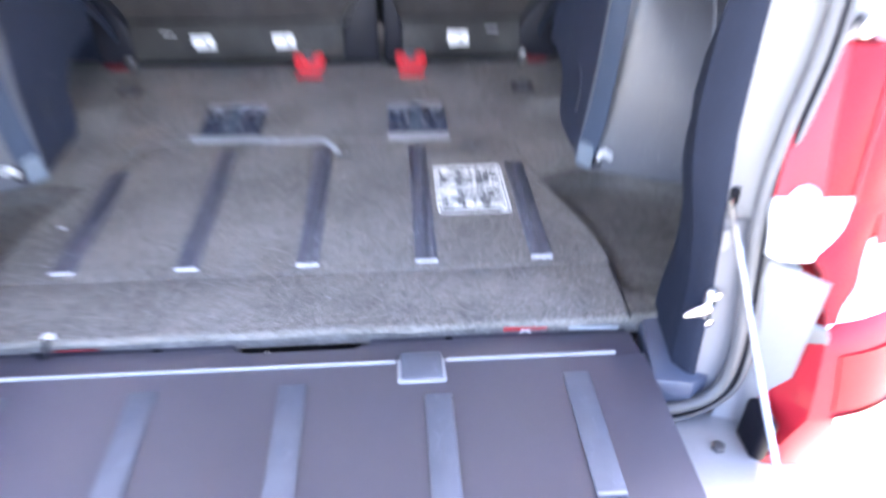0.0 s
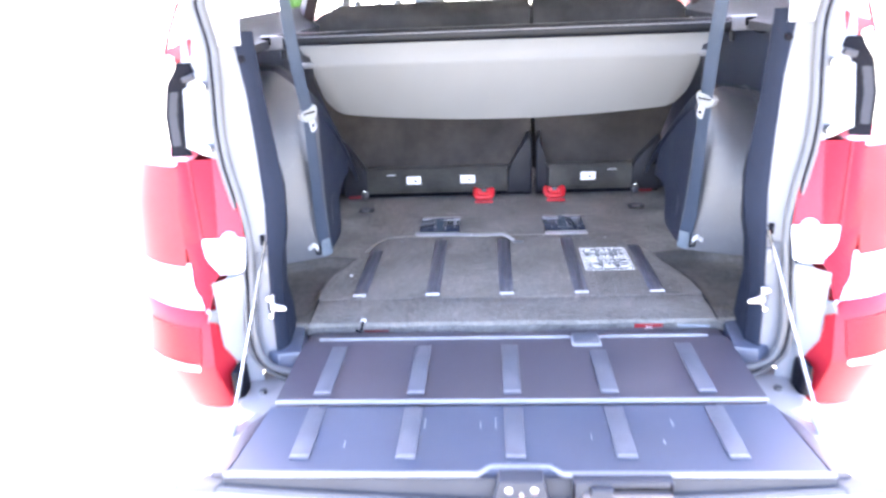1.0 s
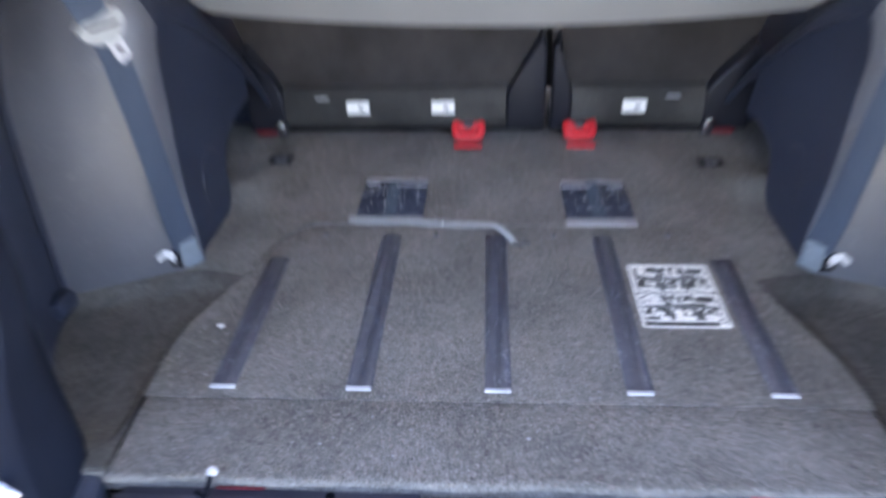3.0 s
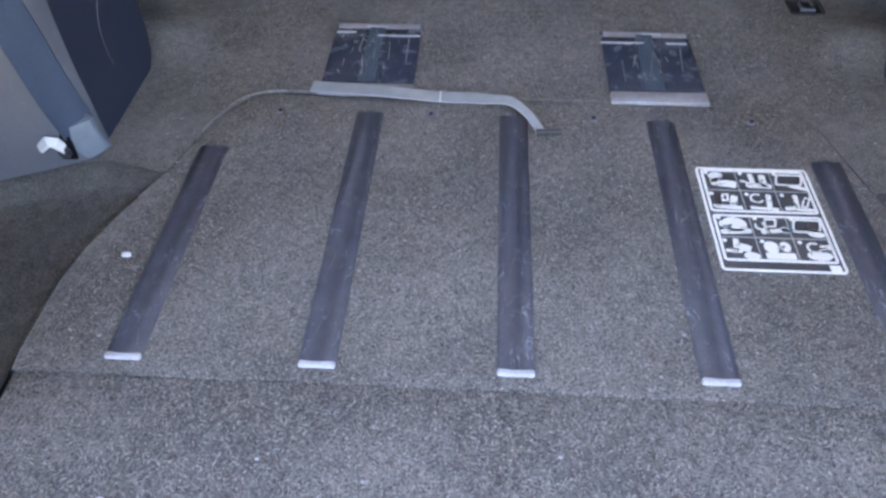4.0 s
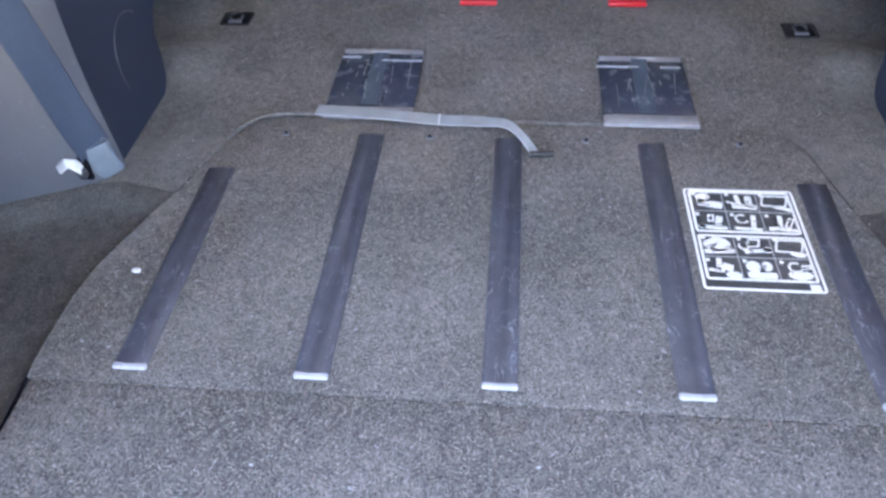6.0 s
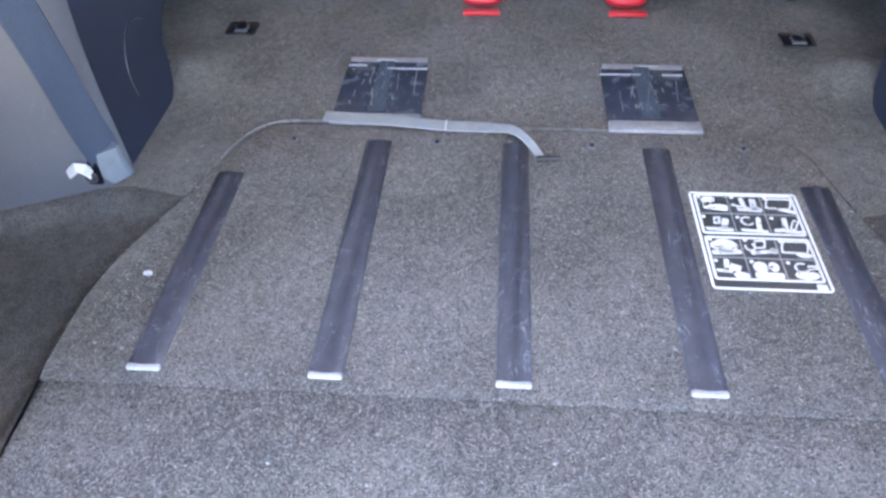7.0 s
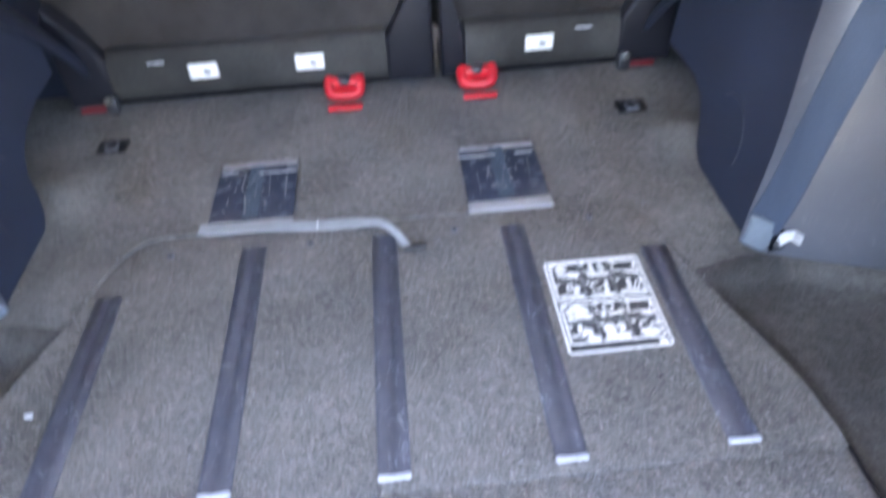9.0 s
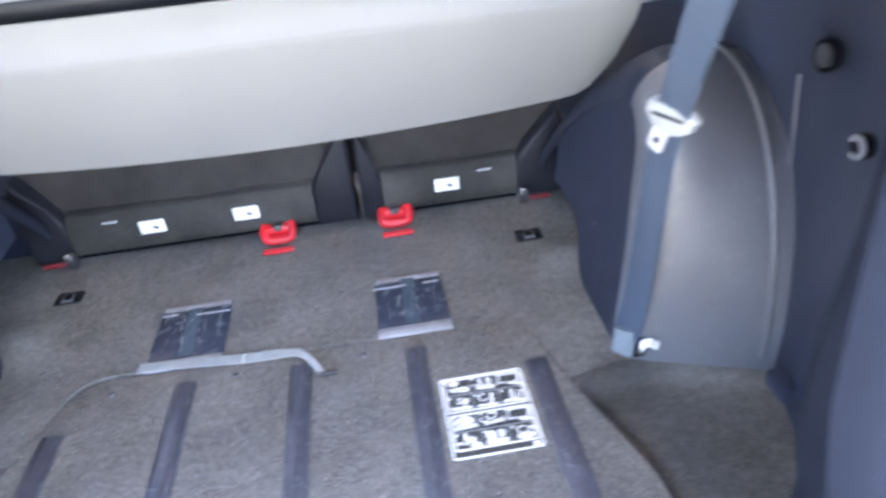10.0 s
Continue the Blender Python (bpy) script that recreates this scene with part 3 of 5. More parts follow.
    for name, off, r in (("inner_bead", 0.0, 0.0085), ("outer_bead", 0.014, 0.006)):
        pts = spline([(s * (x + off * (0 if z < 0.66 else 1)), rear(max(z, 0.70)) - 0.004 - off * 0.3, z - (off if z < 0.66 else 0)) for x, z in line], 6)
        part(name, tube(pts, r, 10), SEAL, seal)
    gap = spline([(s * (x + 0.009 * (0 if z < 0.66 else 1)), rear(max(z, 0.70)) - 0.0105, z - (0.009 if z < 0.66 else 0)) for x, z in line], 6)
    part("seal_groove", tube(gap, 0.0028, 8), BODY_BLACK, seal, "dark groove between the beads")

    # striker
    st = thing("striker", (s * 0.512, -0.06, 0.785), "shiny metal tailgate striker bolted to the jamb", "striker", "strikers")
    part("base_plate", box((s * 0.512, -0.083, 0.785), (0.018, 0.012, 0.056), 0.005, 3, (0, 0, s * 25)), CHROME, st)
    prong = [[Vector((s * (0.510 - 0.034 * k), -0.088 - 0.010 * k, 0.785)) + Vector((0, 0.008 * math.cos(a), 0.011 * math.sin(a))) * (1 - 0.75 * k ** 1.5) for a in [2 * math.pi * j / 12 for j in range(12)]] for k in [i / 6 for i in range(7)]]
    part("prong", loft(prong), CHROME, st)
    for z in (0.764, 0.806):
        part("bolt", disc((s * 0.514, -0.090, z), 0.007, 0.006, "Y", 6, 0.002), CHROME, st)

# ---- car body ----


def corner(u, z, x_in):
    """Plan of the rear corner at height z: from the inner edge (u = 0) past the crease round to the side (u = 1)."""
    xc = table(z, [(0.55, 0.62), (0.70, 0.642), (0.88, 0.632), (0.95, 0.634), (1.10, 0.655)])
    side = table(z, [(0.55, 0.80), (0.60, 0.835), (0.70, 0.862), (0.88, 0.868), (1.0, 0.855), (1.10, 0.825)])
    y0 = table(z, [(0.50, -0.14), (0.60, -0.182), (0.70, -0.192), (0.79, -0.165), (0.84, -0.138), (0.89, -0.113), (1.10, -0.045), (1.3, 0.0)])
    if u < 0.2:
        k = u / 0.2
        return x_in + (xc - x_in) * k, y0 + 0.006 * (1 - k) ** 2
    a = (u - 0.2) / 0.8 * math.pi / 2
    return xc + (side - xc) * math.sin(a), y0 + (0.125 - y0) * (1 - math.cos(a)) ** 0.9


car = thing("car_body", (0, 0.6, 0), "red estate car body with its tailgate open", "car")
for s in (-1, 1):
    # silver jamb between seal and lamp
    def jamb_fn(u, v, s=s):
        z = 0.60 + 1.0 * v
        a = table(z, [(0.58, 0.53), (0.68, 0.545), (0.80, 0.555), (0.93, 0.555), (1.01, 0.565), (1.10, 0.584), (1.24, 0.592), (1.32, 0.594), (1.40, 0.612), (1.46, 0.60), (1.6, 0.575)])
        b = table(z, [(0.58, 0.60), (0.80, 0.61), (0.868, 0.60), (0.885, 0.562), (0.95, 0.562), (1.095, 0.588), (1.11, 0.655), (1.30, 0.648), (1.6, 0.63)])
        return (s * (a + (b - a) * u), rear(z) + 0.012 - (0.02 if z < 0.87 or z > 1.1 else 0.004) * u, z)
    part("jamb", sheet(jamb_fn, 8, 40, 0.004 * s), SILVER_PAINT, car, "silver-grey painted jamb")
    # lower jamb and sill corner
    part("lower_jamb", sheet(lambda u, v, s=s: (s * (0.555 + 0.045 * u), -0.105 - 0.05 * u, 0.62 + 0.25 * v), 5, 10, 0.004 * s), SILVER_PAINT, car)
    part("sill_corner", prism([(s * x, y) for x, y in ((0.42, -0.05), (0.55, -0.08), (0.585, -0.16), (0.56, -0.24), (0.50, -0.27), (0.45, -0.26), (0.42, -0.15))], 0.56, 0.628, 0.012, 3), SILVER_PAINT, car, "silver-painted sill corner")
    part("sill_bolt", disc((s * 0.525, -0.175, 0.63), 0.009, 0.01, "Z", 6, 0.002), DARK_METAL, car)
    part("rubber_buffer", box((s * 0.57, -0.17, 0.655), (0.022, 0.05, 0.07), 0.008, 3), BODY_BLACK, car)
    part("jamb_trim", sheet(lambda u, v, s=s: (s * (0.592 + 0.022 * math.sin(math.pi * v) + 0.018 * u), -0.145 - 0.02 * u, 0.66 + 0.15 * v), 5, 10, 0.006 * s), LOWER_GREY, car)

    # bumper corner, proud of the body above it
    def bumper_fn(u, v, s=s):
        z = 0.815 - 0.215 * v
        x, y = corner(u, z + 0.02 * u * (1 - v), table(z, [(0.55, 0.578), (0.62, 0.592), (0.70, 0.610), (0.80, 0.618)]))
        lip = 0.014 * (1 - (1 - min(1, v / 0.06)) ** 2) - 0.012 + 0.006 * math.sin(math.pi * v)
        return (s * (x + lip * min(1, 2.2 * u)), y - lip * (1 - u), z + 0.02 * u * (1 - v))
    part("bumper_corner", sheet(bumper_fn, 36, 30, -0.006 * s), RED_PAINT, car)
    part("bumper_edge", sheet(lambda u, v, s=s: tuple(Vector(bumper_fn(0, v)) + Vector((-s * 0.022 * u, 0.055 * u, 0))), 5, 18, 0.005 * s), RED_PAINT, car)
    part("reflector", sheet(lambda u, v, s=s: tuple(Vector(bumper_fn(0.13 + 0.34 * u, 0.17 + 0.31 * v)) + Vector((s * 0.002, -0.003, 0))), 10, 6, -0.004 * s), LENS_DARK, car, "red bumper reflector")
    part("chrome_line", sheet(lambda u, v, s=s: tuple(Vector(bumper_fn(0.13 + 0.42 * u, 0.505 + 0.045 * v - 0.04 * u)) + Vector((s * 0.004, -0.006, 0))), 12, 2, -0.004 * s), CHROME, car)

    def lower_fn(u, v, s=s):
        p = Vector(bumper_fn(u, 1.0))
        return (p.x - s * (0.01 + 0.06 * u) * v, p.y + 0.015 * v, p.z - 0.002 - 0.13 * v)
    part("lower_bumper", sheet(lower_fn, 24, 8, -0.006 * s), LOWER_GREY, car, "grey plastic lower bumper")

    # quarter panel along the side
    def quarter_fn(u, v, s=s):
        z = 0.35 + 0.95 * v
        x = table(z, [(0.35, 0.78), (0.6, 0.84), (0.9, 0.868), (1.075, 0.832), (1.09, 0.73), (1.3, 0.722)])
        return (s * (x + 0.02 * min(1, u * 3)), 0.122 + 1.8 * u, z)
    part("lamp_shelf", sheet(lambda u, v, s=s: (s * (corner(0.3 + 0.7 * u, 1.085, 0.58)[0] * (1 - v) + (0.66 + 0.02 * u) * v), corner(0.3 + 0.7 * u, 1.085, 0.58)[1] * (1 - v) + (0.0 + 0.14 * u) * v, 1.087 + 0.006 * v), 14, 5, 0.004 * s), RED_PAINT, car)
    part("quarter_panel", sheet(quarter_fn, 24, 22, 0.01 * s), RED_PAINT, car)

    def dpillar_fn(u, v, s=s):
        z = 1.29 + 0.36 * v
        return (s * (0.65 + 0.04 * u - 0.08 * v), 0.02 + 0.16 * u + 0.2 * v * v + 0.02 * v, z)
    part("rear_pillar", sheet(dpillar_fn, 8, 10, 0.008 * s), SILVER_PAINT, car)
    part("pillar_skirt", sheet(lambda u, v, s=s: (s * (0.635 + 0.06 * u - 0.008 * v), -0.004 + 0.03 * u, 1.285 + 0.020 * u + (0.05 - 0.04 * u) * v), 5, 5, 0.004 * s), RED_PAINT, car)
    part("drip_edge", tube([(s * 0.706, 0.04, 1.29), (s * 0.688, 0.045, 1.345), (s * 0.646, 0.06, 1.44), (s * 0.60, 0.10, 1.56)], 0.0045), RED_PAINT, car)
    # black corner moulding above the lamp
    def mould_fn(u, v, s=s):
        z = 1.108 + 0.182 * v
        a = table(z, [(1.10, 0.640), (1.19, 0.644), (1.25, 0.634), (1.272, 0.616), (1.29, 0.624)])
        e = table(z, [(1.10, 0.684), (1.19, 0.688), (1.25, 0.678), (1.29, 0.652)])
        fold = 0.86
        y = -0.024 - 0.014 * (u / fold) if u < fold else -0.038 + 0.03 * ((u - fold) / (1 - fold)) ** 1.3
        return (s * (a + (e - a) * u + 0.008), y + 0.16 * (z - 1.2) + 0.004 * max(0, (z - 1.25) / 0.04), z)
    part("corner_moulding", sheet(mould_fn, 20, 24, 0.014 * s), BODY_BLACK, car, "black plastic corner moulding")
    part("moulding_insert", sheet(lambda u, v, s=s: tuple(Vector(mould_fn(0.34 + 0.34 * u, 0.12 + 0.58 * v)) + Vector((0, -0.003, 0))), 8, 14, 0.003 * s), LEDGE, car, "grey glossy insert")
    part("moulding_clip", box((s * 0.630, -0.034, 1.262), (0.026, 0.014, 0.012), 0.003, 2, (0, s * 20, 0)), LEDGE, car)
    part("ball_stud", disc((s * 0.607, -0.025, 1.245), 0.010, 0.03, "Y", 12, 0.004), CHROME, car)
    part("stud_bolt", disc((s * 0.610, -0.05, 1.122), 0.011, 0.018, "Y", 12, 0.004), CHROME, car)

# raised upper tailgate above the opening
hatch = thing("upper_tailgate", (0, -0.03, 1.66), "raised red upper tailgate with a grey inner lining", "tailgate")
part("outer_panel", sheet(lambda u, v: ((2 * v - 1) * (0.60 - 0.03 * u), -0.05 - 1.0 * u, 1.675 + 0.17 * u + 0.02 * math.sin(math.pi * u)), 12, 12, -0.012), RED_PAINT, hatch, "glossy red outer panel")
part("inner_trim", sheet(lambda u, v: ((2 * v - 1) * (0.57 - 0.03 * u), -0.06 - 0.96 * u, 1.652 + 0.16 * u + 0.02 * math.sin(math.pi * u)), 12, 12, -0.010), GREY_TRIM, hatch, "grey inner lining")

# roof and cabin
def roof_fn(u, v):
    x = -0.66 + 1.32 * v
    y = -0.03 + 2.45 * u
    return (x, y, 1.67 - 0.07 * (x / 0.66) ** 2 - 0.03 * (2 * u - 1) ** 2)


part("roof", sheet(roof_fn, 16, 12, -0.01), RED_PAINT, car)
part("headliner", sheet(lambda u, v: tuple(Vector(roof_fn(u, v)) - Vector((0, 0, 0.03))), 12, 10, 0.01), HEADLINER, car, "pale fabric headliner")
for s in (-1, 1):
    for y0, y1, x0, x1, w, m in ((1.18, 1.02, 0.71, 0.54, 0.09, BROWN_PILLAR), (2.05, 1.9, 0.73, 0.62, 0.08, LATCH_GREY), (3.05, 2.4, 0.70, 0.58, 0.06, LIGHT_TRIM)):
        part("window_pillar", ribbon([(s * x0, y0, 1.22), (s * (x0 + x1) / 2, (y0 + y1) / 2, 1.42), (s * x1, y1, 1.63)], (0, 1, 0), w, 0.05), m, car)
    # unseen rail above the glass, added to keep the sun off the ledge
    part("window_top_frame", box((s * 0.675, 1.2, 1.60), (0.09, 2.5, 0.04), 0.012), RED_PAINT, car)
    part("door_panel", box((s * 0.76, 2.0, 0.82), (0.09, 1.9, 0.85), 0.02), DARK_TRIM, car)
    part("door_sill_top", box((s * 0.735, 2.0, 1.262), (0.07, 1.9, 0.035), 0.012), LIGHT_TRIM, car)
    glass = part("side_window", sheet(lambda u, v, s=s: (s * (0.735 - 0.10 * v), 0.28 + 2.6 * u * (1 - 0.12 * v), 1.28 + 0.33 * v), 6, 3, 0.003 * s), GLASS, car, "clear side window")
    glass.visible_shadow = False
part("dashboard", loft([[Vector((x, y, z)) for y, z in ((2.55, 0.75), (2.52, 1.02), (2.6, 1.10), (2.8, 1.13), (3.1, 1.10), (3.1, 0.75))] for x in (-0.70, 0.70)]), BODY_BLACK, car)
part("bulkhead", box((0, 3.15, 0.8), (1.5, 0.06, 0.6), 0.02), RED_PAINT, car)
wind = part("windscreen", sheet(lambda u, v: (-0.68 + 1.36 * v, 3.12 - 0.72 * u, 1.10 + 0.50 * u), 4, 4, 0.004), GLASS, car, "clear windscreen")
wind.visible_shadow = False
part("underbody", box((0, 1.9, 0.45), (1.5, 2.9, 0.05), 0.02), BODY_BLACK, car)
part("cabin_floor", box((0, 2.15, 0.62), (1.45, 1.9, 0.03), 0.01), CARPET, car)
part("bumper_beam", prism([(-0.53, -0.10), (-0.52, -0.14), (-0.5, -0.165), (0.5, -0.165), (0.52, -0.14), (0.53, -0.10)], 0.42, 0.57, 0.015, 2), BODY_BLACK, car)

# ---- tail lamps ----


def lamp_inner(z):
    return table(z, [(0.80, 0.60), (0.872, 0.578), (0.88, 0.548), (0.93, 0.545), (1.0, 0.555), (1.10, 0.578)])


def lens_fn(s, z0, z1, u0, u1, lift=0.0, x_in=lamp_inner):
    """A piece of the lamp over the body's corner; u0 and u1 may follow the height."""
    def fn(u, v):
        z = z0 + (z1 - z0) * v
        a = u0(z) if callable(u0) else u0
        e = u1(z) if callable(u1) else u1
        x, y = corner(a + (e - a) * u, z, x_in(z))
        return (s * x, y - lift - 0.003 * math.sin(math.pi * v) * math.sin(math.pi * u), z)
    return fn


for s in (-1, 1):
    lamp = thing("tail_lamp", (s * 0.63, -0.06, 0.8), "red and clear tail lamp on the rear corner", "tail lamp", "tail lamps")
    band = lambda z: table(z, [(0.945, 0.125), (1.10, 0.075)])
    edge = lambda z: table(z, [(0.92, 0.285), (1.0, 0.30), (1.10, 0.275)])
    part("brake_lens", sheet(lens_fn(s, 0.946, 1.10, 0.0, band), 10, 12, 0.02 * s), LENS_RED, lamp, "pinkish red lens")
    part("dark_band", sheet(lens_fn(s, 0.940, 1.10, band, 0.2, 0.0006), 6, 12, 0.02 * s), LENS_DARK, lamp, "deep red lens band")
    part("outer_lens", sheet(lens_fn(s, 0.925, 1.098, 0.2, edge, 0.001), 8, 12, 0.02 * s), LENS_DARK, lamp, "deep red outer lens")
    part("crease", tube([Vector(lens_fn(s, 0.94, 1.099, 0.2, 0.21, 0.002)(0.0, k / 12)) for k in range(13)], 0.002), LENS_RED, lamp)
    part("reverse_lens", sheet(lens_fn(s, 0.876, 0.945, 0.0, lambda z: table(z, [(0.876, 0.10), (0.89, 0.15), (0.91, 0.185), (0.945, 0.20)]), 0.001), 10, 10, 0.02 * s), LENS_CLEAR, lamp, "clear reversing lens")
    cup = lens_fn(s, 0.93, 0.96, 0.0, 0.2)(0.36, 0.4)
    part("bulb_cup", disc((cup[0], cup[1] + 0.003, cup[2]), 0.017, 0.016, "Y", 20, 0.006), LENS_CLEAR, lamp)
    part("lower_lens", sheet(lens_fn(s, 0.812, 0.938, lambda z: table(z, [(0.812, 0.10), (0.876, 0.10), (0.89, 0.15), (0.91, 0.185), (0.938, 0.20)]), lambda z: table(z, [(0.812, 0.16), (0.85, 0.24), (0.938, 0.285)]), 0.0015), 8, 12, 0.02 * s), LENS_DARK, lamp, "deep red pointed lower lens")
    part("side_lens", sheet(lens_fn(s, 0.888, 1.085, edge, 1.0, 0.0), 18, 12, 0.015 * s), LENS_SIDE, lamp, "pale red lens wrapping round the side")

    def shoulder_fn(u, v, s=s):
        z = 0.795 + 0.098 * v
        x, y = corner(0.12 + 0.88 * u, z, 0.60)
        return (s * (x - 0.002), y + 0.002, z + 0.012 * u)
    part("clear_side_lens", sheet(shoulder_fn, 24, 8, 0.006 * s), LENS_CLEAR, lamp, "clear lens wrapping round the corner")

    # stay cable
    cable = tagged(new("tailgate_stay"), "thin bright steel stay cable of the lower tailgate", "stay cable", "stay cables")
    part("wire", tube([(s * 0.516, rear(0.92) + 0.02, 0.922), (s * 0.52, -0.18, 0.81), (s * 0.523, -0.33, 0.69)], 0.0035), CHROME, cable)
    part("end_sleeve", tube([(s * 0.523, -0.325, 0.693), (s * 0.524, -0.37, 0.657)], 0.008), LIGHT_TRIM, cable)

# ---- lower tailgate ----
LZ = 0.684
gate = thing("lower_tailgate", (0, -0.3, 0.60), "open lower tailgate lined with dark ribbed plastic", "tailgate")


def tray(y0, y1, half0, half1, z0, z1, th):
    def fn(u, v):
        y = y0 + (y1 - y0) * u
        h = half0 + (half1 - half0) * u
        return (-h + 2 * h * v, y, z0 + (z1 - z0) * u)
    return sheet(fn, 10, 24, th)


part("bridge_flap", tray(-0.062, -0.292, 0.455, 0.458, LZ + 0.004, LZ, 0.012), LID, gate, "dark plastic flap bridging the gap")
part("liner", tray(-0.306, -0.492, 0.463, 0.482, LZ - 0.004, LZ - 0.006, 0.014), LINER, gate, "dark plastic tailgate liner, coloured with the blue of reflected sky")
part("flap_edge", box((0, -0.297, LZ + 0.0005), (0.915, 0.0065, 0.009), 0.0028), EDGE_GREY, gate, "pale worn flap edge")
for s in (-1, 1):
    part("side_wedge", prism([(s * x, y) for x, y in ((0.463, -0.31), (0.484, -0.492), (0.512, -0.492), (0.492, -0.36))], LZ - 0.03, LZ - 0.004, 0.006, 2), LID, gate)
for x in (-0.371, -0.190, -0.006, 0.176, 0.355):
    k = 1.0
    for y0, y1, z in ((-0.090 if x != 0.176 else -0.116, -0.276, LZ + 0.004), (-0.312, -0.460, LZ - 0.003)):
        rib = part("tread_strip", box((x * k, (y0 + y1) / 2, z), (0.034, y0 - y1, 0.004), 0.0018), LID_STRIP, gate, "grey plastic tread strip")
        part("strip_end", box((x * k, y1 + 0.004, z + 0.0004), (0.033, 0.006, 0.004), 0.0018), EDGE_GREY, rib, "pale worn end")
for x, y, l in ((-0.165, -0.36, 0.030), (-0.065, -0.365, 0.02), (-0.038, -0.36, 0.034), (-0.012, -0.355, 0.016), (0.125, -0.40, 0.012), (0.27, -0.36, 0.02), (-0.30, -0.42, 0.016), (0.245, -0.415, 0.014)):
    part("scratch", box((x, y, LZ - 0.0042), (0.0016, l, 0.0012)), STRAP, gate, "pale scratch")
# front edge, inner face and outer skin
notch = [(-0.487, -0.494), (-0.068, -0.494), (-0.048, -0.476), (0.048, -0.476), (0.068, -0.494), (0.487, -0.494)]
part("front_edge", tube([(x, y - 0.002, LZ - 0.006) for x, y in notch], 0.0045, 8), EDGE_GREY, gate, "pale front edge")


def lip_rise(x):
    """How much the lid's lower lip rises towards its ends."""
    return 0.027 * (abs(x) / 0.55) ** 1.15


def face(u, v):
    x = -0.49 + 0.98 * u
    return (x, -0.499 - 0.004 * v - 0.004 * math.sin(math.pi * u), LZ - 0.010 - (0.040 - lip_rise(x)) * v)


part("inner_face", sheet(face, 30, 6, -0.012), LID_FACE, gate, "grey inner end face")
part("rubber_lip", tube([(-0.54 + 1.08 * k / 24, -0.507 - 0.008 * math.sin(math.pi * k / 24), 0.632 + lip_rise(-0.54 + 1.08 * k / 24)) for k in range(25)], 0.007), SEAL, gate)
part("rim", tube([(-0.55 + 1.10 * k / 24, -0.515 - 0.010 * math.sin(math.pi * k / 24), 0.627 + lip_rise(-0.55 + 1.10 * k / 24)) for k in range(25)], 0.005), EDGE_GREY, gate)


def skin(u, v):
    x = -0.552 + 1.104 * u
    a = v * math.pi / 2
    return (x, -0.518 - 0.012 * math.sin(math.pi * u) - 0.05 * math.sin(a), 0.623 + lip_rise(x) * (1 - 0.6 * v) - 0.09 * (1 - math.cos(a)) - 0.05 * v)


part("outer_skin", sheet(skin, 30, 10, -0.01), RED_PAINT, gate, "glossy red painted outer skin")
part("under_skin", box((0, -0.40, 0.53), (1.08, 0.30, 0.04), 0.012), RED_PAINT, gate)
for s in (-1, 1):
    part("corner_bracket", prism([(s * x, y) for x, y in ((0.492, -0.44), (0.53, -0.50), (0.575, -0.500), (0.57, -0.52), (0.50, -0.518), (0.488, -0.50))], 0.636, 0.668, 0.008, 2), SEAL, gate, "grey rubber corner")
    part("hinge_arm", prism([(s * x, y) for x, y in ((0.47, -0.30), (0.50, -0.29), (0.53, -0.34), (0.52, -0.40), (0.49, -0.40))], 0.615, 0.66, 0.008, 2), SILVER_PAINT, gate, "silver hinge arm")
latch = part("latch_housing",
             prism([(-0.052, 0.0), (0.052, 0.0), (0.034, 0.072), (-0.034, 0.072)], 0.0, 0.03, 0.006, 2, Matrix(((1, 0, 0, 0), (0, -0.12, -1, -0.492), (0, 1, 0, 0.618), (0, 0, 0, 1)))), LID_FACE, gate, "grey latch housing")
part("latch_catch", box((0, -0.522, 0.672), (0.013, 0.012, 0.034), 0.005, 3), CHROME, latch, "shiny catch")
for s in (-1, 1):
    part("latch_bolt", disc((s * 0.020, -0.525, 0.672), 0.007, 0.010, "Y", 14, 0.003), CHROME, latch)
handle = part("handle_recess", box((0.158, -0.512, 0.662), (0.156, 0.022, 0.044), 0.004), LID_FACE, gate, "recessed release handle")
part("handle_slot", box((0.168, -0.5205, 0.6715), (0.125, 0.008, 0.008), 0.002), BODY_BLACK, handle)
for dx in (-0.076, 0.074):
    part("recess_edge", box((0.158 + dx, -0.522, 0.661), (0.004, 0.006, 0.040), 0.001), BODY_BLACK, handle)
part("handle_bar", box((0.165, -0.5235, 0.654), (0.14, 0.010, 0.022), 0.005), LID, handle)
part("handle_lever", box((0.125, -0.528, 0.668), (0.034, 0.014, 0.02), 0.004), LID_FACE, handle)

# ---- sill between gate and floor panel ----
sill = thing("boot_sill", (0, -0.03, 0.6), "dark plastic boot sill with a pale edge bar", "sill", kind="structure")
part("sill_base", box((0, 0.005, 0.632), (1.06, 0.13, 0.022), 0.004), BODY_BLACK, sill)
for x0, x1 in ((-0.45, -0.096), (0.088, 0.45)):
    part("sill_step", box(((x0 + x1) / 2, 0.008, 0.657), (x1 - x0, 0.034, 0.030), 0.003), LID, sill, "dark plastic ledge")
part("sill_cover", prism([(-0.452, -0.0115), (-0.094, -0.0115), (-0.078, -0.026), (0.070, -0.026), (0.086, -0.0115), (0.45, -0.0115), (0.455, -0.056), (-0.455, -0.056)], 0.664, 0.682, 0.003, 2), LID, sill, "dark plastic sill cover")
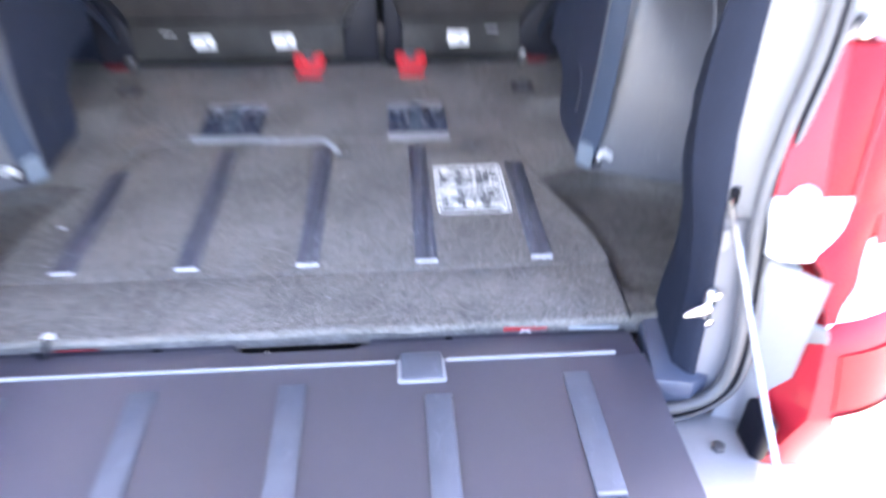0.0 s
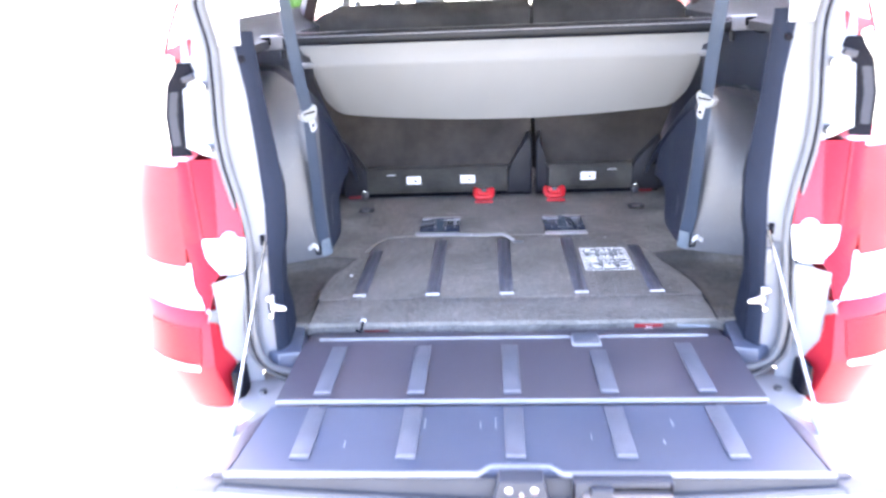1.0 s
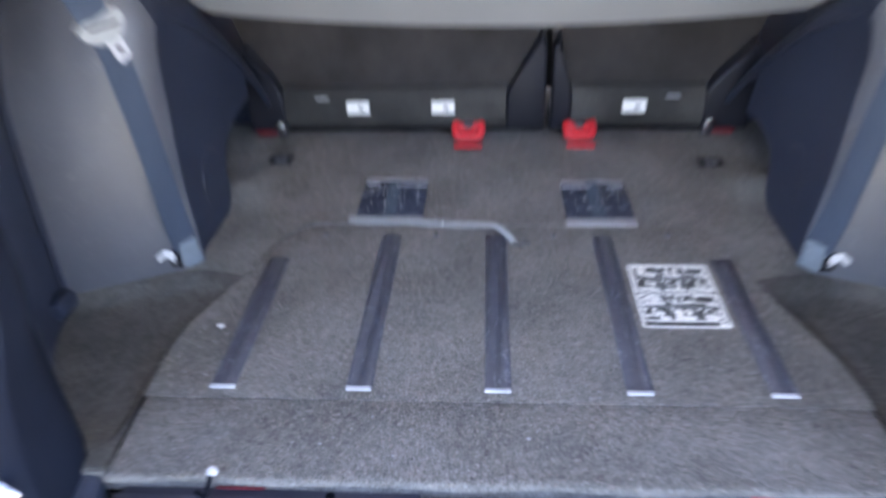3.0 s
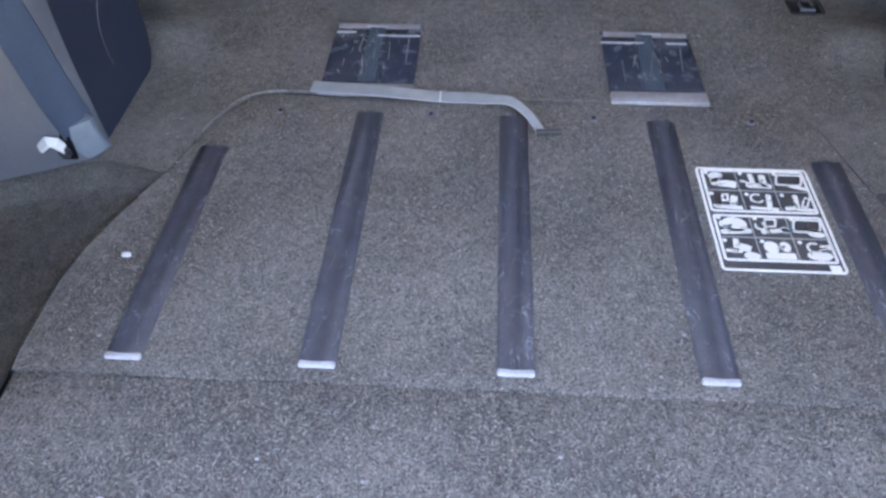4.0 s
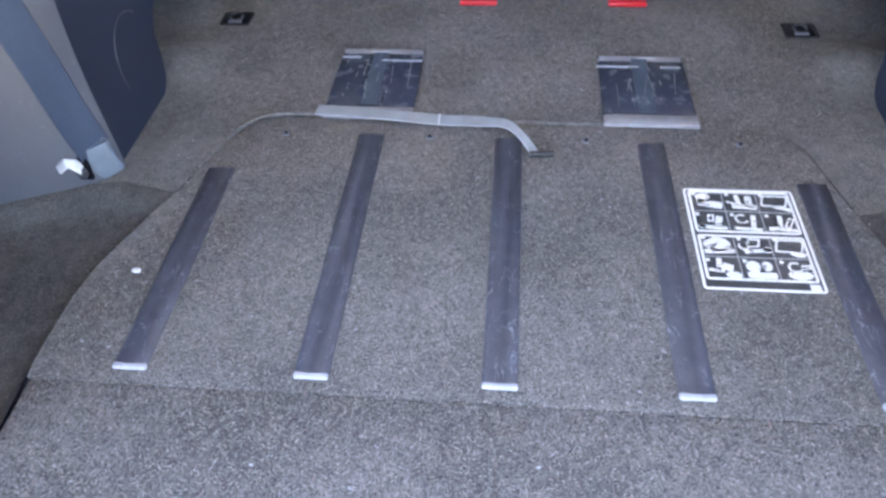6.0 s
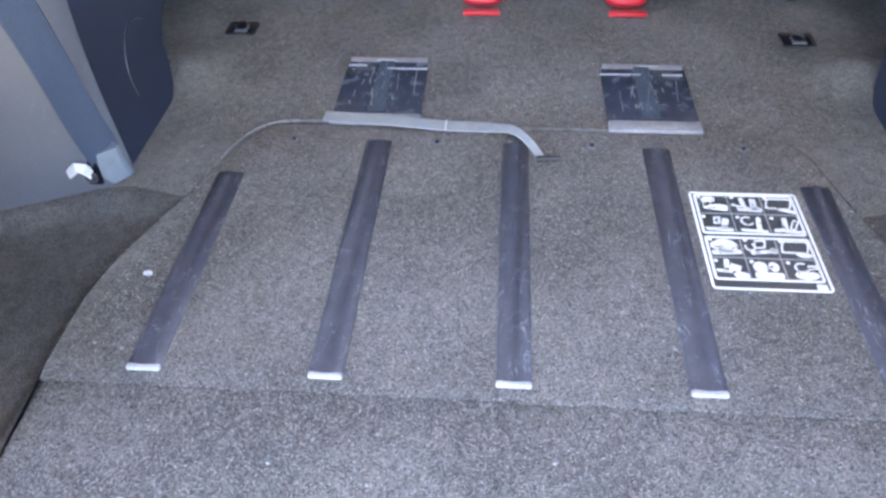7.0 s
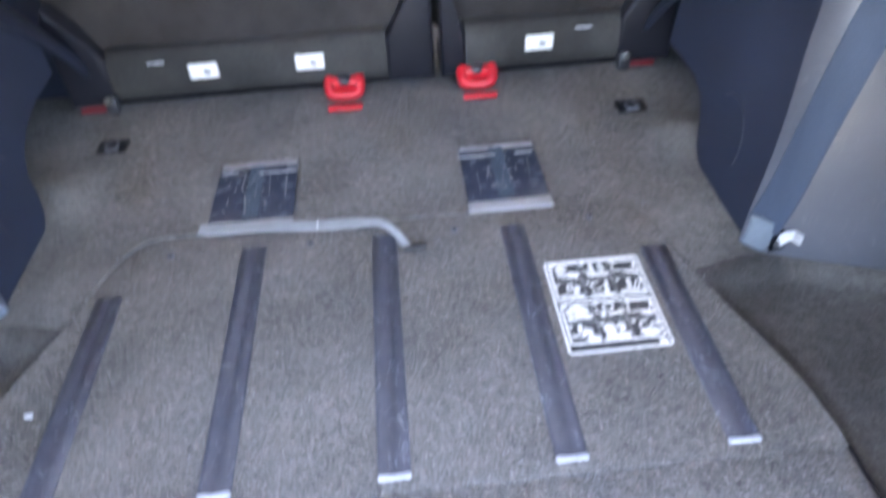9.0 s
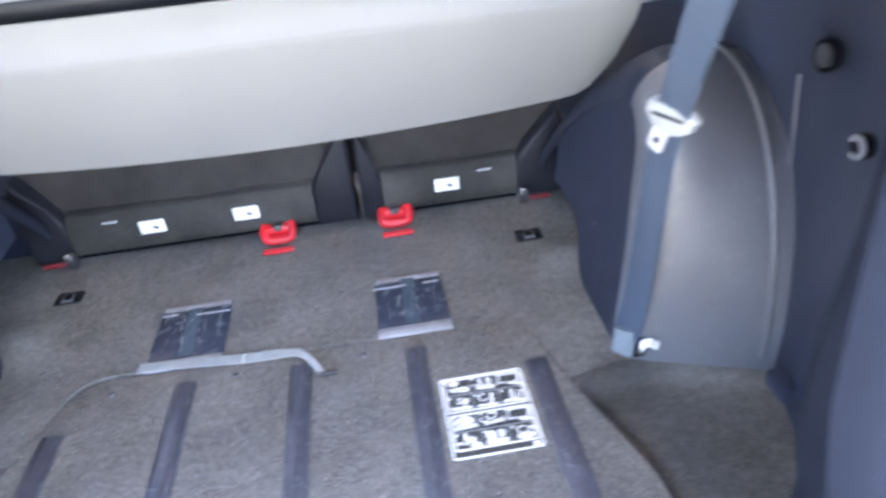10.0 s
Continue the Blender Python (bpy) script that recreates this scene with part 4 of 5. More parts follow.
for x0, x1 in ((-0.425, 0.124), (0.190, 0.417)):
    part("edge_bar", box(((x0 + x1) / 2, -0.058, LZ + 0.004), (x1 - x0, 0.005, 0.008), 0.0025), EDGE_GREY, sill, "pale edge bar")
block = part("sill_latch", box((0.157, -0.068, LZ + 0.001), (0.056, 0.05, 0.016), 0.005, 3), LID_STRIP, sill, "dark latch block")
part("latch_lip", box((0.157, -0.094, LZ + 0.004), (0.06, 0.005, 0.007), 0.002), EDGE_GREY, block)
for k in (-1, 1):
    part("latch_cheek", box((0.157 + k * 0.029, -0.076, LZ + 0.003), (0.004, 0.036, 0.012), 0.001), EDGE_GREY, block)
for x in (-0.20, 0.198):
    part("sill_screw", disc((x, -0.002, 0.672), 0.006, 0.003, "Z", 12, 0.001), BODY_BLACK, sill)

# ---- floor panel with tread strips ----
right_edge = [(0.452, 0.0), (0.455, 0.06), (0.455, 0.14), (0.449, 0.21), (0.433, 0.265), (0.414, 0.315), (0.398, 0.37), (0.386, 0.42), (0.374, 0.47), (0.364, 0.515), (0.345, 0.542), (0.31, 0.551)]
left_edge = [(-0.27, 0.556), (-0.318, 0.555), (-0.347, 0.545), (-0.372, 0.51), (-0.390, 0.462), (-0.410, 0.405), (-0.428, 0.36), (-0.446, 0.31), (-0.461, 0.27), (-0.468, 0.23), (-0.468, 0.14), (-0.464, 0.06), (-0.460, 0.0)]
panel = thing("floor_panel", (0, 0.25, 0.69), "carpeted boot floor panel with five dark tread strips", "floor panel")


def crowned(x, y0, y1, z, w, h):
    """A long strip with a rounded top and tapered ends."""
    prof = [(-0.5, 0.0), (-0.485, 0.5), (-0.44, 0.74), (-0.3, 0.9), (0.0, 1.0), (0.3, 0.9), (0.44, 0.74), (0.485, 0.5), (0.5, 0.0)]
    return loft([[Vector((x + a * w * (1 - 0.03 * (k == 0)), y, z + b * h * (0.55 if k == 0 else 1.0))) for a, b in prof] for k, y in ((0, y0), (1, y0 + 0.003), (1, y1 - 0.003), (0, y1))])


def wavy(pts):
    return [(x + 0.0012 * math.sin(37 * y + 3 * x), y + (0.002 * math.sin(31 * x) if y < 0.002 else 0)) for x, y in pts]


back = [p for p in right_edge if p[1] > 0.126] + left_edge
back = [(0.455, 0.1250)] + [p for p in back if p[1] > 0.126] + [(-0.467, 0.1250)]


def flap_ring(x, end):
    """Section of the folding flap: rounded at the sill, tight at the fold; end draws its ends in."""
    front, sag = -0.003 + 0.0022 * math.sin(31 * x) + 0.003 * end, FLOOR - 0.006 * end
    arc = [(front + 0.010 * (1 - math.cos(a)), sag - 0.010 + 0.010 * math.sin(a)) for a in (0.0, 0.35, 0.7, 1.05, 1.35, 1.57)]
    return [Vector((x, y, z)) for y, z in [(0.1247, 0.688), (front + 0.004, 0.6875), *arc, (0.06, sag + 0.0006), (0.121, sag), (0.1238, sag - 0.0007), (0.1247, sag - 0.0022)]]


ends = [(-0.466, 1.0), (-0.463, 0.35), (-0.458, 0.0)] + [(-0.44 + 0.88 * k / 40, 0.0) for k in range(41)] + [(0.448, 0.0), (0.453, 0.35), (0.456, 1.0)]
part("rear_flap", loft([flap_ring(x, e) for x, e in ends]), PANEL_CARPET, panel, "carpeted folding flap")
part("board", prism(wavy(back), 0.688, FLOOR + 0.0005, 0.0016, 2), PANEL_CARPET, panel, "carpeted board")
mrng = random.Random(8)
# black tubes along the sides paint the shadow of the panel's gap
for line in ([p for p in right_edge if p[1] < 0.53], [p for p in left_edge if p[1] < 0.552]):
    part("edge_line", tube([(x, y, 0.6982) for x, y in line], 0.0019, 6), BODY_BLACK, panel, "black line standing for the shadow in the gap")
# rolled carpet edge behind the panel
roll = spline([(-0.404, 0.450, 0.6955), (-0.386, 0.502, 0.697), (-0.366, 0.540, 0.698), (-0.338, 0.561, 0.6985), (-0.30, 0.5665, 0.6985), (-0.20, 0.565, 0.698), (0.0, 0.561, 0.698), (0.13, 0.560, 0.697), (0.25, 0.559, 0.695)], 6)
tagged(part("carpet_edge", tube(roll, 0.0034, 10), PANEL_CARPET), "rolled carpet edge behind the boot floor panel", "carpet", kind="structure")
for x, y1 in ((-0.368, 0.446), (-0.187, 0.521), (-0.006, 0.520), (0.175, 0.517), (0.354, 0.447)):
    strip = part("tread_strip", crowned(x, 0.142, y1, FLOOR - 0.001, 0.035, 0.0056), STRIP, panel, "scuffed dark rubber tread strip")
    marks = bmesh.new()
    for k in range(26 if abs(x) < 0.1 else 15):
        yy = mrng.choice((mrng.uniform(0.15, 0.21), mrng.uniform(y1 - 0.15, y1 - 0.01), mrng.uniform(y1 - 0.10, y1 - 0.01), mrng.uniform(0.16, y1 - 0.02)))
        long = mrng.random() < 0.25
        box((x + mrng.uniform(-0.012, 0.012), yy, FLOOR + 0.0041), (mrng.uniform(0.0004, 0.0009), mrng.uniform(0.012, 0.030) if long else mrng.uniform(0.0015, 0.005), 0.0006), 0, 2, (0, 0, mrng.gauss(0, 12) if long else mrng.uniform(0, 180)), marks)
    part("scuff_marks", marks, LATCH_GREY, strip, "pale scuff marks")
    part("strip_end", box((x, 0.1432, FLOOR + 0.0016), (0.034, 0.0066, 0.0060), 0.002, 2), WORN, strip, "pale worn end")
for x in (-0.303, -0.11, 0.093, 0.286):
    screw = part("screw", disc((x, 0.520, FLOOR + 0.0012), 0.0052, 0.003, "Z", 14, 0.001), LATCH_GREY, panel, "grey metal screw cup")
    part("screw_recess", disc((x + 0.0006, 0.5195, FLOOR + 0.0026), 0.0026, 0.001, "Z", 10), BODY_BLACK, screw)
# pull toggle at the edge of the panel
toggle = thing("pull_toggle", (-0.335, -0.005, FLOOR), "white pull toggle on a dark cord at the panel edge", "pull toggle")
part("knob", disc((-0.335, 0.004, FLOOR + 0.0035), 0.0062, 0.007, "Z", 16, 0.003), WHITE_STRAP, toggle)
part("cord", tube(spline([(-0.335, -0.002, FLOOR + 0.004), (-0.336, -0.012, FLOOR - 0.004), (-0.34, -0.018, FLOOR - 0.014), (-0.352, -0.012, FLOOR - 0.012)], 4), 0.003), BODY_BLACK, toggle)

# instruction sticker on the panel
SX0, SX1, SY0, SY1 = 0.202, 0.327, 0.275, 0.432
sticker = thing("instruction_sticker", (0.265, 0.353, FLOOR), "black instruction sticker with twelve white pictograms", "sticker")


def rounded(x0, x1, y0, y1, r, n=4):
    out = []
    for cx, cy, a0 in ((x1 - r, y1 - r, 0), (x0 + r, y1 - r, 90), (x0 + r, y0 + r, 180), (x1 - r, y0 + r, 270)):
        for k in range(n + 1):
            a = radians(a0 + 90 * k / n)
            out.append((cx + r * math.cos(a), cy + r * math.sin(a)))
    return out


def outline_bar(x0, x1, y0, y1, w, r, z, h):
    """A flat frame of width w with rounded corners."""
    bm = bmesh.new()
    o, i = rounded(x0, x1, y0, y1, r), rounded(x0 + w, x1 - w, y0 + w, y1 - w, max(0.0005, r - w))
    n = len(o)
    rows = [[bm.verts.new((x, y, zz)) for x, y in line] for line, zz in ((o, z), (o, z + h), (i, z + h), (i, z))]
    for a, b in zip(rows, rows[1:] + rows[:1]):
        for k in range(n):
            bm.faces.new((a[k], a[(k + 1) % n], b[(k + 1) % n], b[k]))
    return bm


SZ = FLOOR + 0.0005
part("backing", prism(rounded(SX0, SX1, SY0, SY1, 0.005), SZ - 0.001, SZ + 0.0012, 0.0004, 1), STICKER_BLACK, sticker)
PZ, PH = SZ + 0.0011, 0.0006
part("border", outline_bar(SX0, SX1, SY0, SY1, 0.0029, 0.005, PZ, PH), WHITE_PRINT, sticker)
rows_y = ((0.3595, 0.4285), (0.2885, 0.3555))
prng = random.Random(11)


def blob(cx, cy, w, h, turn, squareness=0.5):
    """Closed outline between an ellipse and a box."""
    out = []
    for k in range(14):
        a = 2 * math.pi * k / 14
        c, q = math.cos(a), math.sin(a)
        p = 2 / (2 + 4 * squareness)
        x, y = w / 2 * math.copysign(abs(c) ** p, c), h / 2 * math.copysign(abs(q) ** p, q)
        out.append((cx + x * math.cos(turn) - y * math.sin(turn), cy + x * math.sin(turn) + y * math.cos(turn)))
    return out


def pictogram(cx, cy, pieces):
    """Flat white drawing in one cell: pieces of (kind, x, y, width, height, turn in degrees), in millimetres from the cell's middle."""
    bm = bmesh.new()
    for kind, dx, dy, w, h, turn in pieces:
        at, t, w, h = (cx + dx / 1000, cy + dy / 1000), radians(turn), w * 1.12, h * 1.12 + 0.8
        if kind == "oval" or kind == "bar":
            prism(blob(*at, w / 1000, h / 1000, t, 0.0 if kind == "oval" else 1.4), PZ, PZ + PH, 0, 1, None, bm)
        else:                                  # open outlines: a slanted frame, or an arc open on one side
            out = blob(*at, w / 1000, h / 1000, t, 1.6 if kind == "frame" else 0.0)
            inn = blob(*at, w / 1000 - 0.0046, h / 1000 - 0.0046, t, 1.6 if kind == "frame" else 0.0)
            n = len(out)
            rows = [[bm.verts.new((x + (0.25 * (y - at[1]) if kind == "frame" else 0.0), y, z)) for x, y in line] for line, z in ((out, PZ), (out, PZ + PH), (inn, PZ + PH), (inn, PZ))]
            span = range(n) if kind == "frame" else range(2, n - 1)
            for a, b in zip(rows, rows[1:] + rows[:1]):
                for k in span:
                    bm.faces.new((a[k], a[(k + 1) % n], b[(k + 1) % n], b[k]))
    return bm


DRAWINGS = [
    [("oval", -5, 7, 15, 10, 8), ("bar", 2, -5, 25, 9, -10), ("bar", -7, 0, 9, 5, 30)],
    [("bar", -4, 3, 5, 15, 4), ("bar", 8, 0, 7, 18, -2), ("bar", 2, -8, 25, 6, -3), ("bar", -12, -2, 10, 1.6, -20)],
    [("frame", -1, 3, 27, 16, 0), ("bar", 6, -9, 18, 4, -18)],
    [("frame", -1, 6, 7, 10, 8), ("bar", 7, 0, 7, 16, -14), ("bar", 0, -9, 27, 4, -3), ("bar", -12, -8, 8, 1.6, -25)],
    [("arc", -5, 6, 14, 13, 0), ("bar", 7, 1, 5, 20, -7), ("bar", 0, -10, 27, 3, -4)],
    [("bar", -2, 3, 5, 17, -6), ("bar", -8, -8, 15, 4, 8), ("frame", 8, 1, 7, 14, -12), ("bar", 6, -10, 20, 3, -3)],
    [("oval", 0, 2, 24, 19, 0), ("bar", 0, -8, 29, 5, 4), ("arc", -9, 2, 12, 12, 60)],
    [("frame", 0, 6, 12, 11, 0), ("arc", -11, 1, 11, 11, 90), ("bar", 2, -6, 26, 4, 9), ("oval", 13, -4, 8, 7, 0)],
    [("frame", -1, 3, 27, 17, 0), ("oval", 6, -9, 15, 7, -8)],
    [("bar", -4, 8, 5, 11, -8), ("bar", 4, 2, 11, 8, -20), ("bar", -8, -3, 15, 3, -6), ("oval", 9, -9, 15, 8, -5)],
    [("oval", -7, 4, 14, 14, 20), ("oval", 7, 5, 10, 12, 0), ("bar", 0, -8, 27, 7, 0)],
    [("arc", -2, 5, 14, 13, 0), ("bar", 11, 6, 12, 5, 5), ("oval", 1, -6, 23, 11, 0)],
]
for block, (y0, y1) in enumerate(rows_y):
    x0, x1 = SX0 + 0.005, SX1 - 0.005
    part("panel_frame", outline_bar(x0, x1, y0, y1, 0.0031, 0.004, PZ, PH), WHITE_PRINT, sticker)
    for k in (1, 2):
        part("divider", box((x0 + (x1 - x0) * k / 3, (y0 + y1) / 2, PZ + PH / 2), (0.0012, y1 - y0 - 0.004, PH)), GREY_PRINT, sticker, "thin grey line")
    part("divider", box(((x0 + x1) / 2, (y0 + y1) / 2, PZ + PH / 2 + 0.0002), (x1 - x0 - 0.004, 0.0012, PH)), GREY_PRINT, sticker, "thin grey line")
    for k in range(6):
        cx = x0 + (x1 - x0) * ((k % 3) + 0.54) / 3
        cy = y1 - (y1 - y0) * ((k // 3) + 0.51) / 2
        part("pictogram", pictogram(cx, cy, DRAWINGS[6 * block + k]), WHITE_PRINT, sticker)
        lines = bmesh.new()
        for q in range(4):
            box((cx + prng.uniform(-0.008, 0.010), cy + prng.uniform(-0.009, 0.006), PZ + PH + 0.0002), (prng.uniform(0.005, 0.011), 0.0006, 0.0005), 0, 2, (0, 0, prng.choice((8, 75, -10, 12, 95))), lines)
        part("drawing_line", lines, STICKER_BLACK, sticker)
        part("step_dot", disc((cx - 0.0148, cy + 0.0120, PZ + PH / 2), 0.0024, PH, "Z", 10), WHITE_PRINT, sticker)
part("corner_tag", box((SX1 - 0.011, SY0 + 0.0072, PZ + PH / 2), (0.011, 0.0085, PH), 0.0004, 1), WHITE_PRINT, sticker)

# ---- hinge pads and strap behind the panel ----
for x0, x1, y0, y1, word in ((-0.262, -0.138, 0.582, 0.732, "a grey strap beside it"), (0.120, 0.242, 0.577, 0.722, "a pale edge")):
    pad = thing("hinge_pad", ((x0 + x1) / 2, (y0 + y1) / 2, FLOOR - 0.003), "scratched dark vinyl hinge pad with " + word, "pad", "hinge pads")
    xc, w = (x0 + x1) / 2, x1 - x0
    part("plate", box((xc, (y0 + y1) / 2, FLOOR), (w, y1 - y0, 0.005), 0.0015), VINYL, pad)
    part("front_edge", box((xc, y0 - 0.0125, FLOOR + 0.001), (w + 0.002, 0.024, 0.007), 0.003), VINYL_EDGE, pad, "pale scuffed edge")
    for dx in (-0.017, 0.014):
        part("ridge", box((xc + dx, (y0 + y1) / 2 - 0.004, FLOOR + 0.0025), (0.004, y1 - y0 - 0.02, 0.0025), 0.001), VINYL, pad)
    part("gloss_band", box((xc - 0.002, (y0 + y1) / 2, FLOOR + 0.0024), (0.024, y1 - y0 - 0.012, 0.0014), 0.0005, 1), CLEAR_VINYL, pad, "rubbed shiny band")
    for dx, ww, dy in (((-0.046, 0.028, -0.024), (-0.004, 0.03, -0.008), (0.031, 0.060, -0.032)) if x0 < 0 else ((-0.034, 0.060, -0.029), (0.041, 0.028, -0.029), (0.010, 0.028, -0.005))):
        part("white_line", box((xc + dx, y1 + dy, FLOOR + 0.0032), (ww, 0.0030, 0.0012)), WORN, pad, "worn pale line")
    prg = random.Random(31 + int(100 * xc))
    for k in range(22):
        dx = prg.choice((prg.gauss(-0.016, 0.004), prg.gauss(0.013, 0.004), prg.uniform(-0.05, 0.05)))
        l = prg.uniform(0.004, 0.018) if k > 6 else prg.uniform(0.03, 0.075)
        reach = (y1 - y0) / 2 - 0.018 - l / 2
        part("scratch", box((xc + dx, (y0 + y1) / 2 + prg.uniform(-reach, reach), FLOOR + 0.0028), (prg.uniform(0.0005, 0.0011), l, 0.0008), 0, 2, (0, 0, prg.gauss(0, 7) if k < 16 else prg.uniform(-60, 60))), VINYL_EDGE, pad)
    part("clear_edge", box((xc, y1 - 0.006, FLOOR + 0.001), (w - 0.004, 0.014, 0.004), 0.001), VINYL_EDGE, pad)

strap = thing("strap", (-0.12, 0.54, FLOOR), "flat grey strap with a small metal end clip", "strap")
line = spline([(-0.270, 0.567, FLOOR + 0.0065), (-0.19, 0.561, FLOOR + 0.0065), (-0.10, 0.554, FLOOR + 0.004), (-0.062, 0.553, FLOOR + 0.004), (-0.034, 0.550, FLOOR + 0.005), (-0.010, 0.541, FLOOR + 0.009), (0.010, 0.518, FLOOR + 0.009), (0.027, 0.488, FLOOR + 0.0045)], 6)
def strap_side(t):
    a = radians(78) * max(0.0, min(1.0, (t - 0.62) / 0.26))
    return (math.sin(a), math.cos(a), 0.25 * math.sin(2 * a))


part("band", ribbon(line, strap_side, lambda t: 0.024 - 0.012 * max(0.0, min(1.0, (t - 0.50) / 0.3)), 0.0022), STRAP, strap)
part("clip", box((0.036, 0.4845, FLOOR + 0.0065), (0.032, 0.007, 0.006), 0.0018, 2, (0, 0, 4)), DARK_METAL, strap, "dark metal clip")
part("stitch", box((-0.10, 0.554, FLOOR + 0.0052), (0.0016, 0.022, 0.0012)), WHITE_STRAP, strap)

# strap loop, red label and pale tag hanging at the panel's edge
loop = thing("strap_loop", (0, -0.01, 0.65), "white webbing pull loop hanging below the panel edge", "strap loop")
lp = spline([(-0.058, 0.006, 0.652), (-0.045, -0.012, 0.650), (-0.018, -0.024, 0.651), (0.012, -0.020, 0.652), (0.038, -0.008, 0.653), (0.058, -0.003, 0.654), (0.066, -0.012, 0.653), (0.052, -0.022, 0.651), (0.03, -0.028, 0.650)], 5)
part("band", ribbon(lp, (0.1, 0.8, 0.6), 0.011, 0.002), WHITE_STRAP, loop)
red_tag = thing("warning_label", (0.30, -0.01, 0.66), "small red label with a white cross", "label")
part("card", box((0.306, 0.0055, 0.6785), (0.062, 0.003, 0.015), 0.001, 2, (24, 0, 0)), RED_LABEL, red_tag)
for k in (-1, 1):
    part("mark", box((0.306, 0.0036, 0.6772), (0.018, 0.0012, 0.0025), 0, 2, (24, k * 28, 0)), WHITE_PRINT, red_tag)
pale = tagged(part("carpet_tag", box((0.402, -0.0005, 0.681), (0.072, 0.005, 0.009), 0.0024, 2, (18, 3, 0)), STRAP), "pale grey tab under the panel edge", "tab")
small_red = tagged(part("red_marker", box((-0.306, 0.0022, 0.677), (0.058, 0.003, 0.004), 0.001, 2, (19, 0, 0)), DULL_RED), "thin red marker under the panel edge", "label")

# ---- tie-down rings ----
for tx, ty in ((-0.459, 0.822), (0.430, 0.805)):
    eye = thing("tie_down", (tx, ty, FLOOR), "dark recessed tie-down plate with a folding ring", "tie-down", "tie-downs")
    part("plate", box((tx, ty, FLOOR - 0.001), (0.044, 0.034, 0.005), 0.002), CASSETTE, eye)
    part("frame", outline_bar(tx - 0.025, tx + 0.025, ty - 0.020, ty + 0.020, 0.0035, 0.004, FLOOR + 0.0003, 0.0022), SEAT_FELT, eye)
    part("ring", tube([(tx + 0.010 * math.cos(a), ty + 0.010 * math.sin(a), FLOOR + 0.005 + 0.002 * math.sin(a)) for a in [2 * math.pi * k / 16 for k in range(16)]], 0.0024, 8, True), DARK_METAL, eye)
    part("ring_hinge", box((tx, ty - 0.012, FLOOR + 0.003), (0.022, 0.005, 0.005), 0.0015), LATCH_GREY, eye)

# ---- rear seats ----
SEAT_Y = 0.95


def seat_back(s0, x0, x1, label, roundl, roundr):
    """A folding rear backrest between x0 and x1, seen from behind."""
    st = thing("rear_seat", ((x0 + x1) / 2, SEAT_Y + 0.1, 0.62), label, "car seat", "rear seats")
    xc, w = (x0 + x1) / 2, x1 - x0

    def back_fn(u, v):
        z = 0.80 + 0.545 * v
        y = SEAT_Y + 0.012 + 0.16 * v + 0.004 * math.sin(math.pi * u * 3)
        y += 0.05 * max(0, (v - 0.93) / 0.07) ** 2
        a, b = x0, x1
        grow = table(z, [(0.80, 0.0), (0.9, 0.0), (1.1, 0.09), (1.3, 0.10)])
        drop = 0.10 * max(0, (v - 0.80) / 0.20) ** 3
        if roundl:
            a = x0 - grow + drop
        if roundr:
            b = x1 + grow - drop
        return (a + (b - a) * u, y, z)
    part("backrest", sheet(back_fn, 30, 30, 0.11), SEAT_CLOTH, st, "dark brown-grey cloth back")
    lx0, lx1 = (x0 + 0.085, x1 - 0.085) if roundl else (x0 + 0.045, x1 - 0.10)
    # rolled lower flap
    prof = [(SEAT_Y + 0.04, 0.722), (SEAT_Y + 0.002, 0.719), (SEAT_Y - 0.008, 0.727), (SEAT_Y - 0.014, 0.748), (SEAT_Y - 0.010, 0.790), (SEAT_Y + 0.004, 0.812), (SEAT_Y + 0.04, 0.815)]
    part("lower_flap", loft([[Vector((x, y, z)) for y, z in prof] for x in [lx0 + (lx1 - lx0) * k / 10 for k in range(11)]]), SEAT_FELT, st, "dark felt-covered hinge flap")
    part("flap_seam", tube([(lx0 + 0.004, SEAT_Y - 0.004, 0.811), ((lx0 + lx1) / 2, SEAT_Y - 0.003, 0.809), (lx1 - 0.004, SEAT_Y - 0.004, 0.811)], 0.0030), SEAT_CLOTH, st)
    # hinge towers at both ends
    for a, b, top in ((x0, lx0, 0.90 if roundl else 0.925), (lx1, x1, 0.925 if roundl else 0.90)):
        inner = b if (a == x0) == roundl else a
        peak = (a if not roundl else a) if a == x0 else b
        pts = [(a, 0.715), (b, 0.715), (b, 0.80 if peak == a else top - 0.03), (b - 0.012 if peak == b else b - 0.02, top if peak == b else 0.83), (a + 0.014 if peak == a else a + 0.02, top if peak == a else 0.83), (a, 0.80 if peak == b else top - 0.03)]
        part("hinge_cover", prism(pts, -0.03, 0.012, 0.008, 3, Matrix(((1, 0, 0, 0), (0, 0, -1, SEAT_Y), (0, 1, 0, 0), (0, 0, 0, 1)))), HINGE_BLACK, st, "dark plastic hinge cover")
    part("foot_rail", box((xc, SEAT_Y + 0.07, 0.716), (w, 0.10, 0.035), 0.008), BODY_BLACK, st)
    return st


left_seat = seat_back(-1, -0.555, 0.103, "wide dark cloth rear seat back seen from behind", True, False)
right_seat = seat_back(1, 0.115, 0.54, "narrow dark cloth rear seat back seen from behind", False, True)
for seat, x in ((left_seat, -0.306), (left_seat, -0.119), (right_seat, 0.292)):
    lab = part("label", box((x, SEAT_Y - 0.0145, 0.770), (0.050, 0.0016, 0.028), 0.0004, 1), WHITE_PRINT, seat, "small white label")
    part("mark", box((x + 0.006, SEAT_Y - 0.0158, 0.768), (0.012, 0.0008, 0.006), 0, 2, (0, 25, 0)), DARK_METAL, lab)
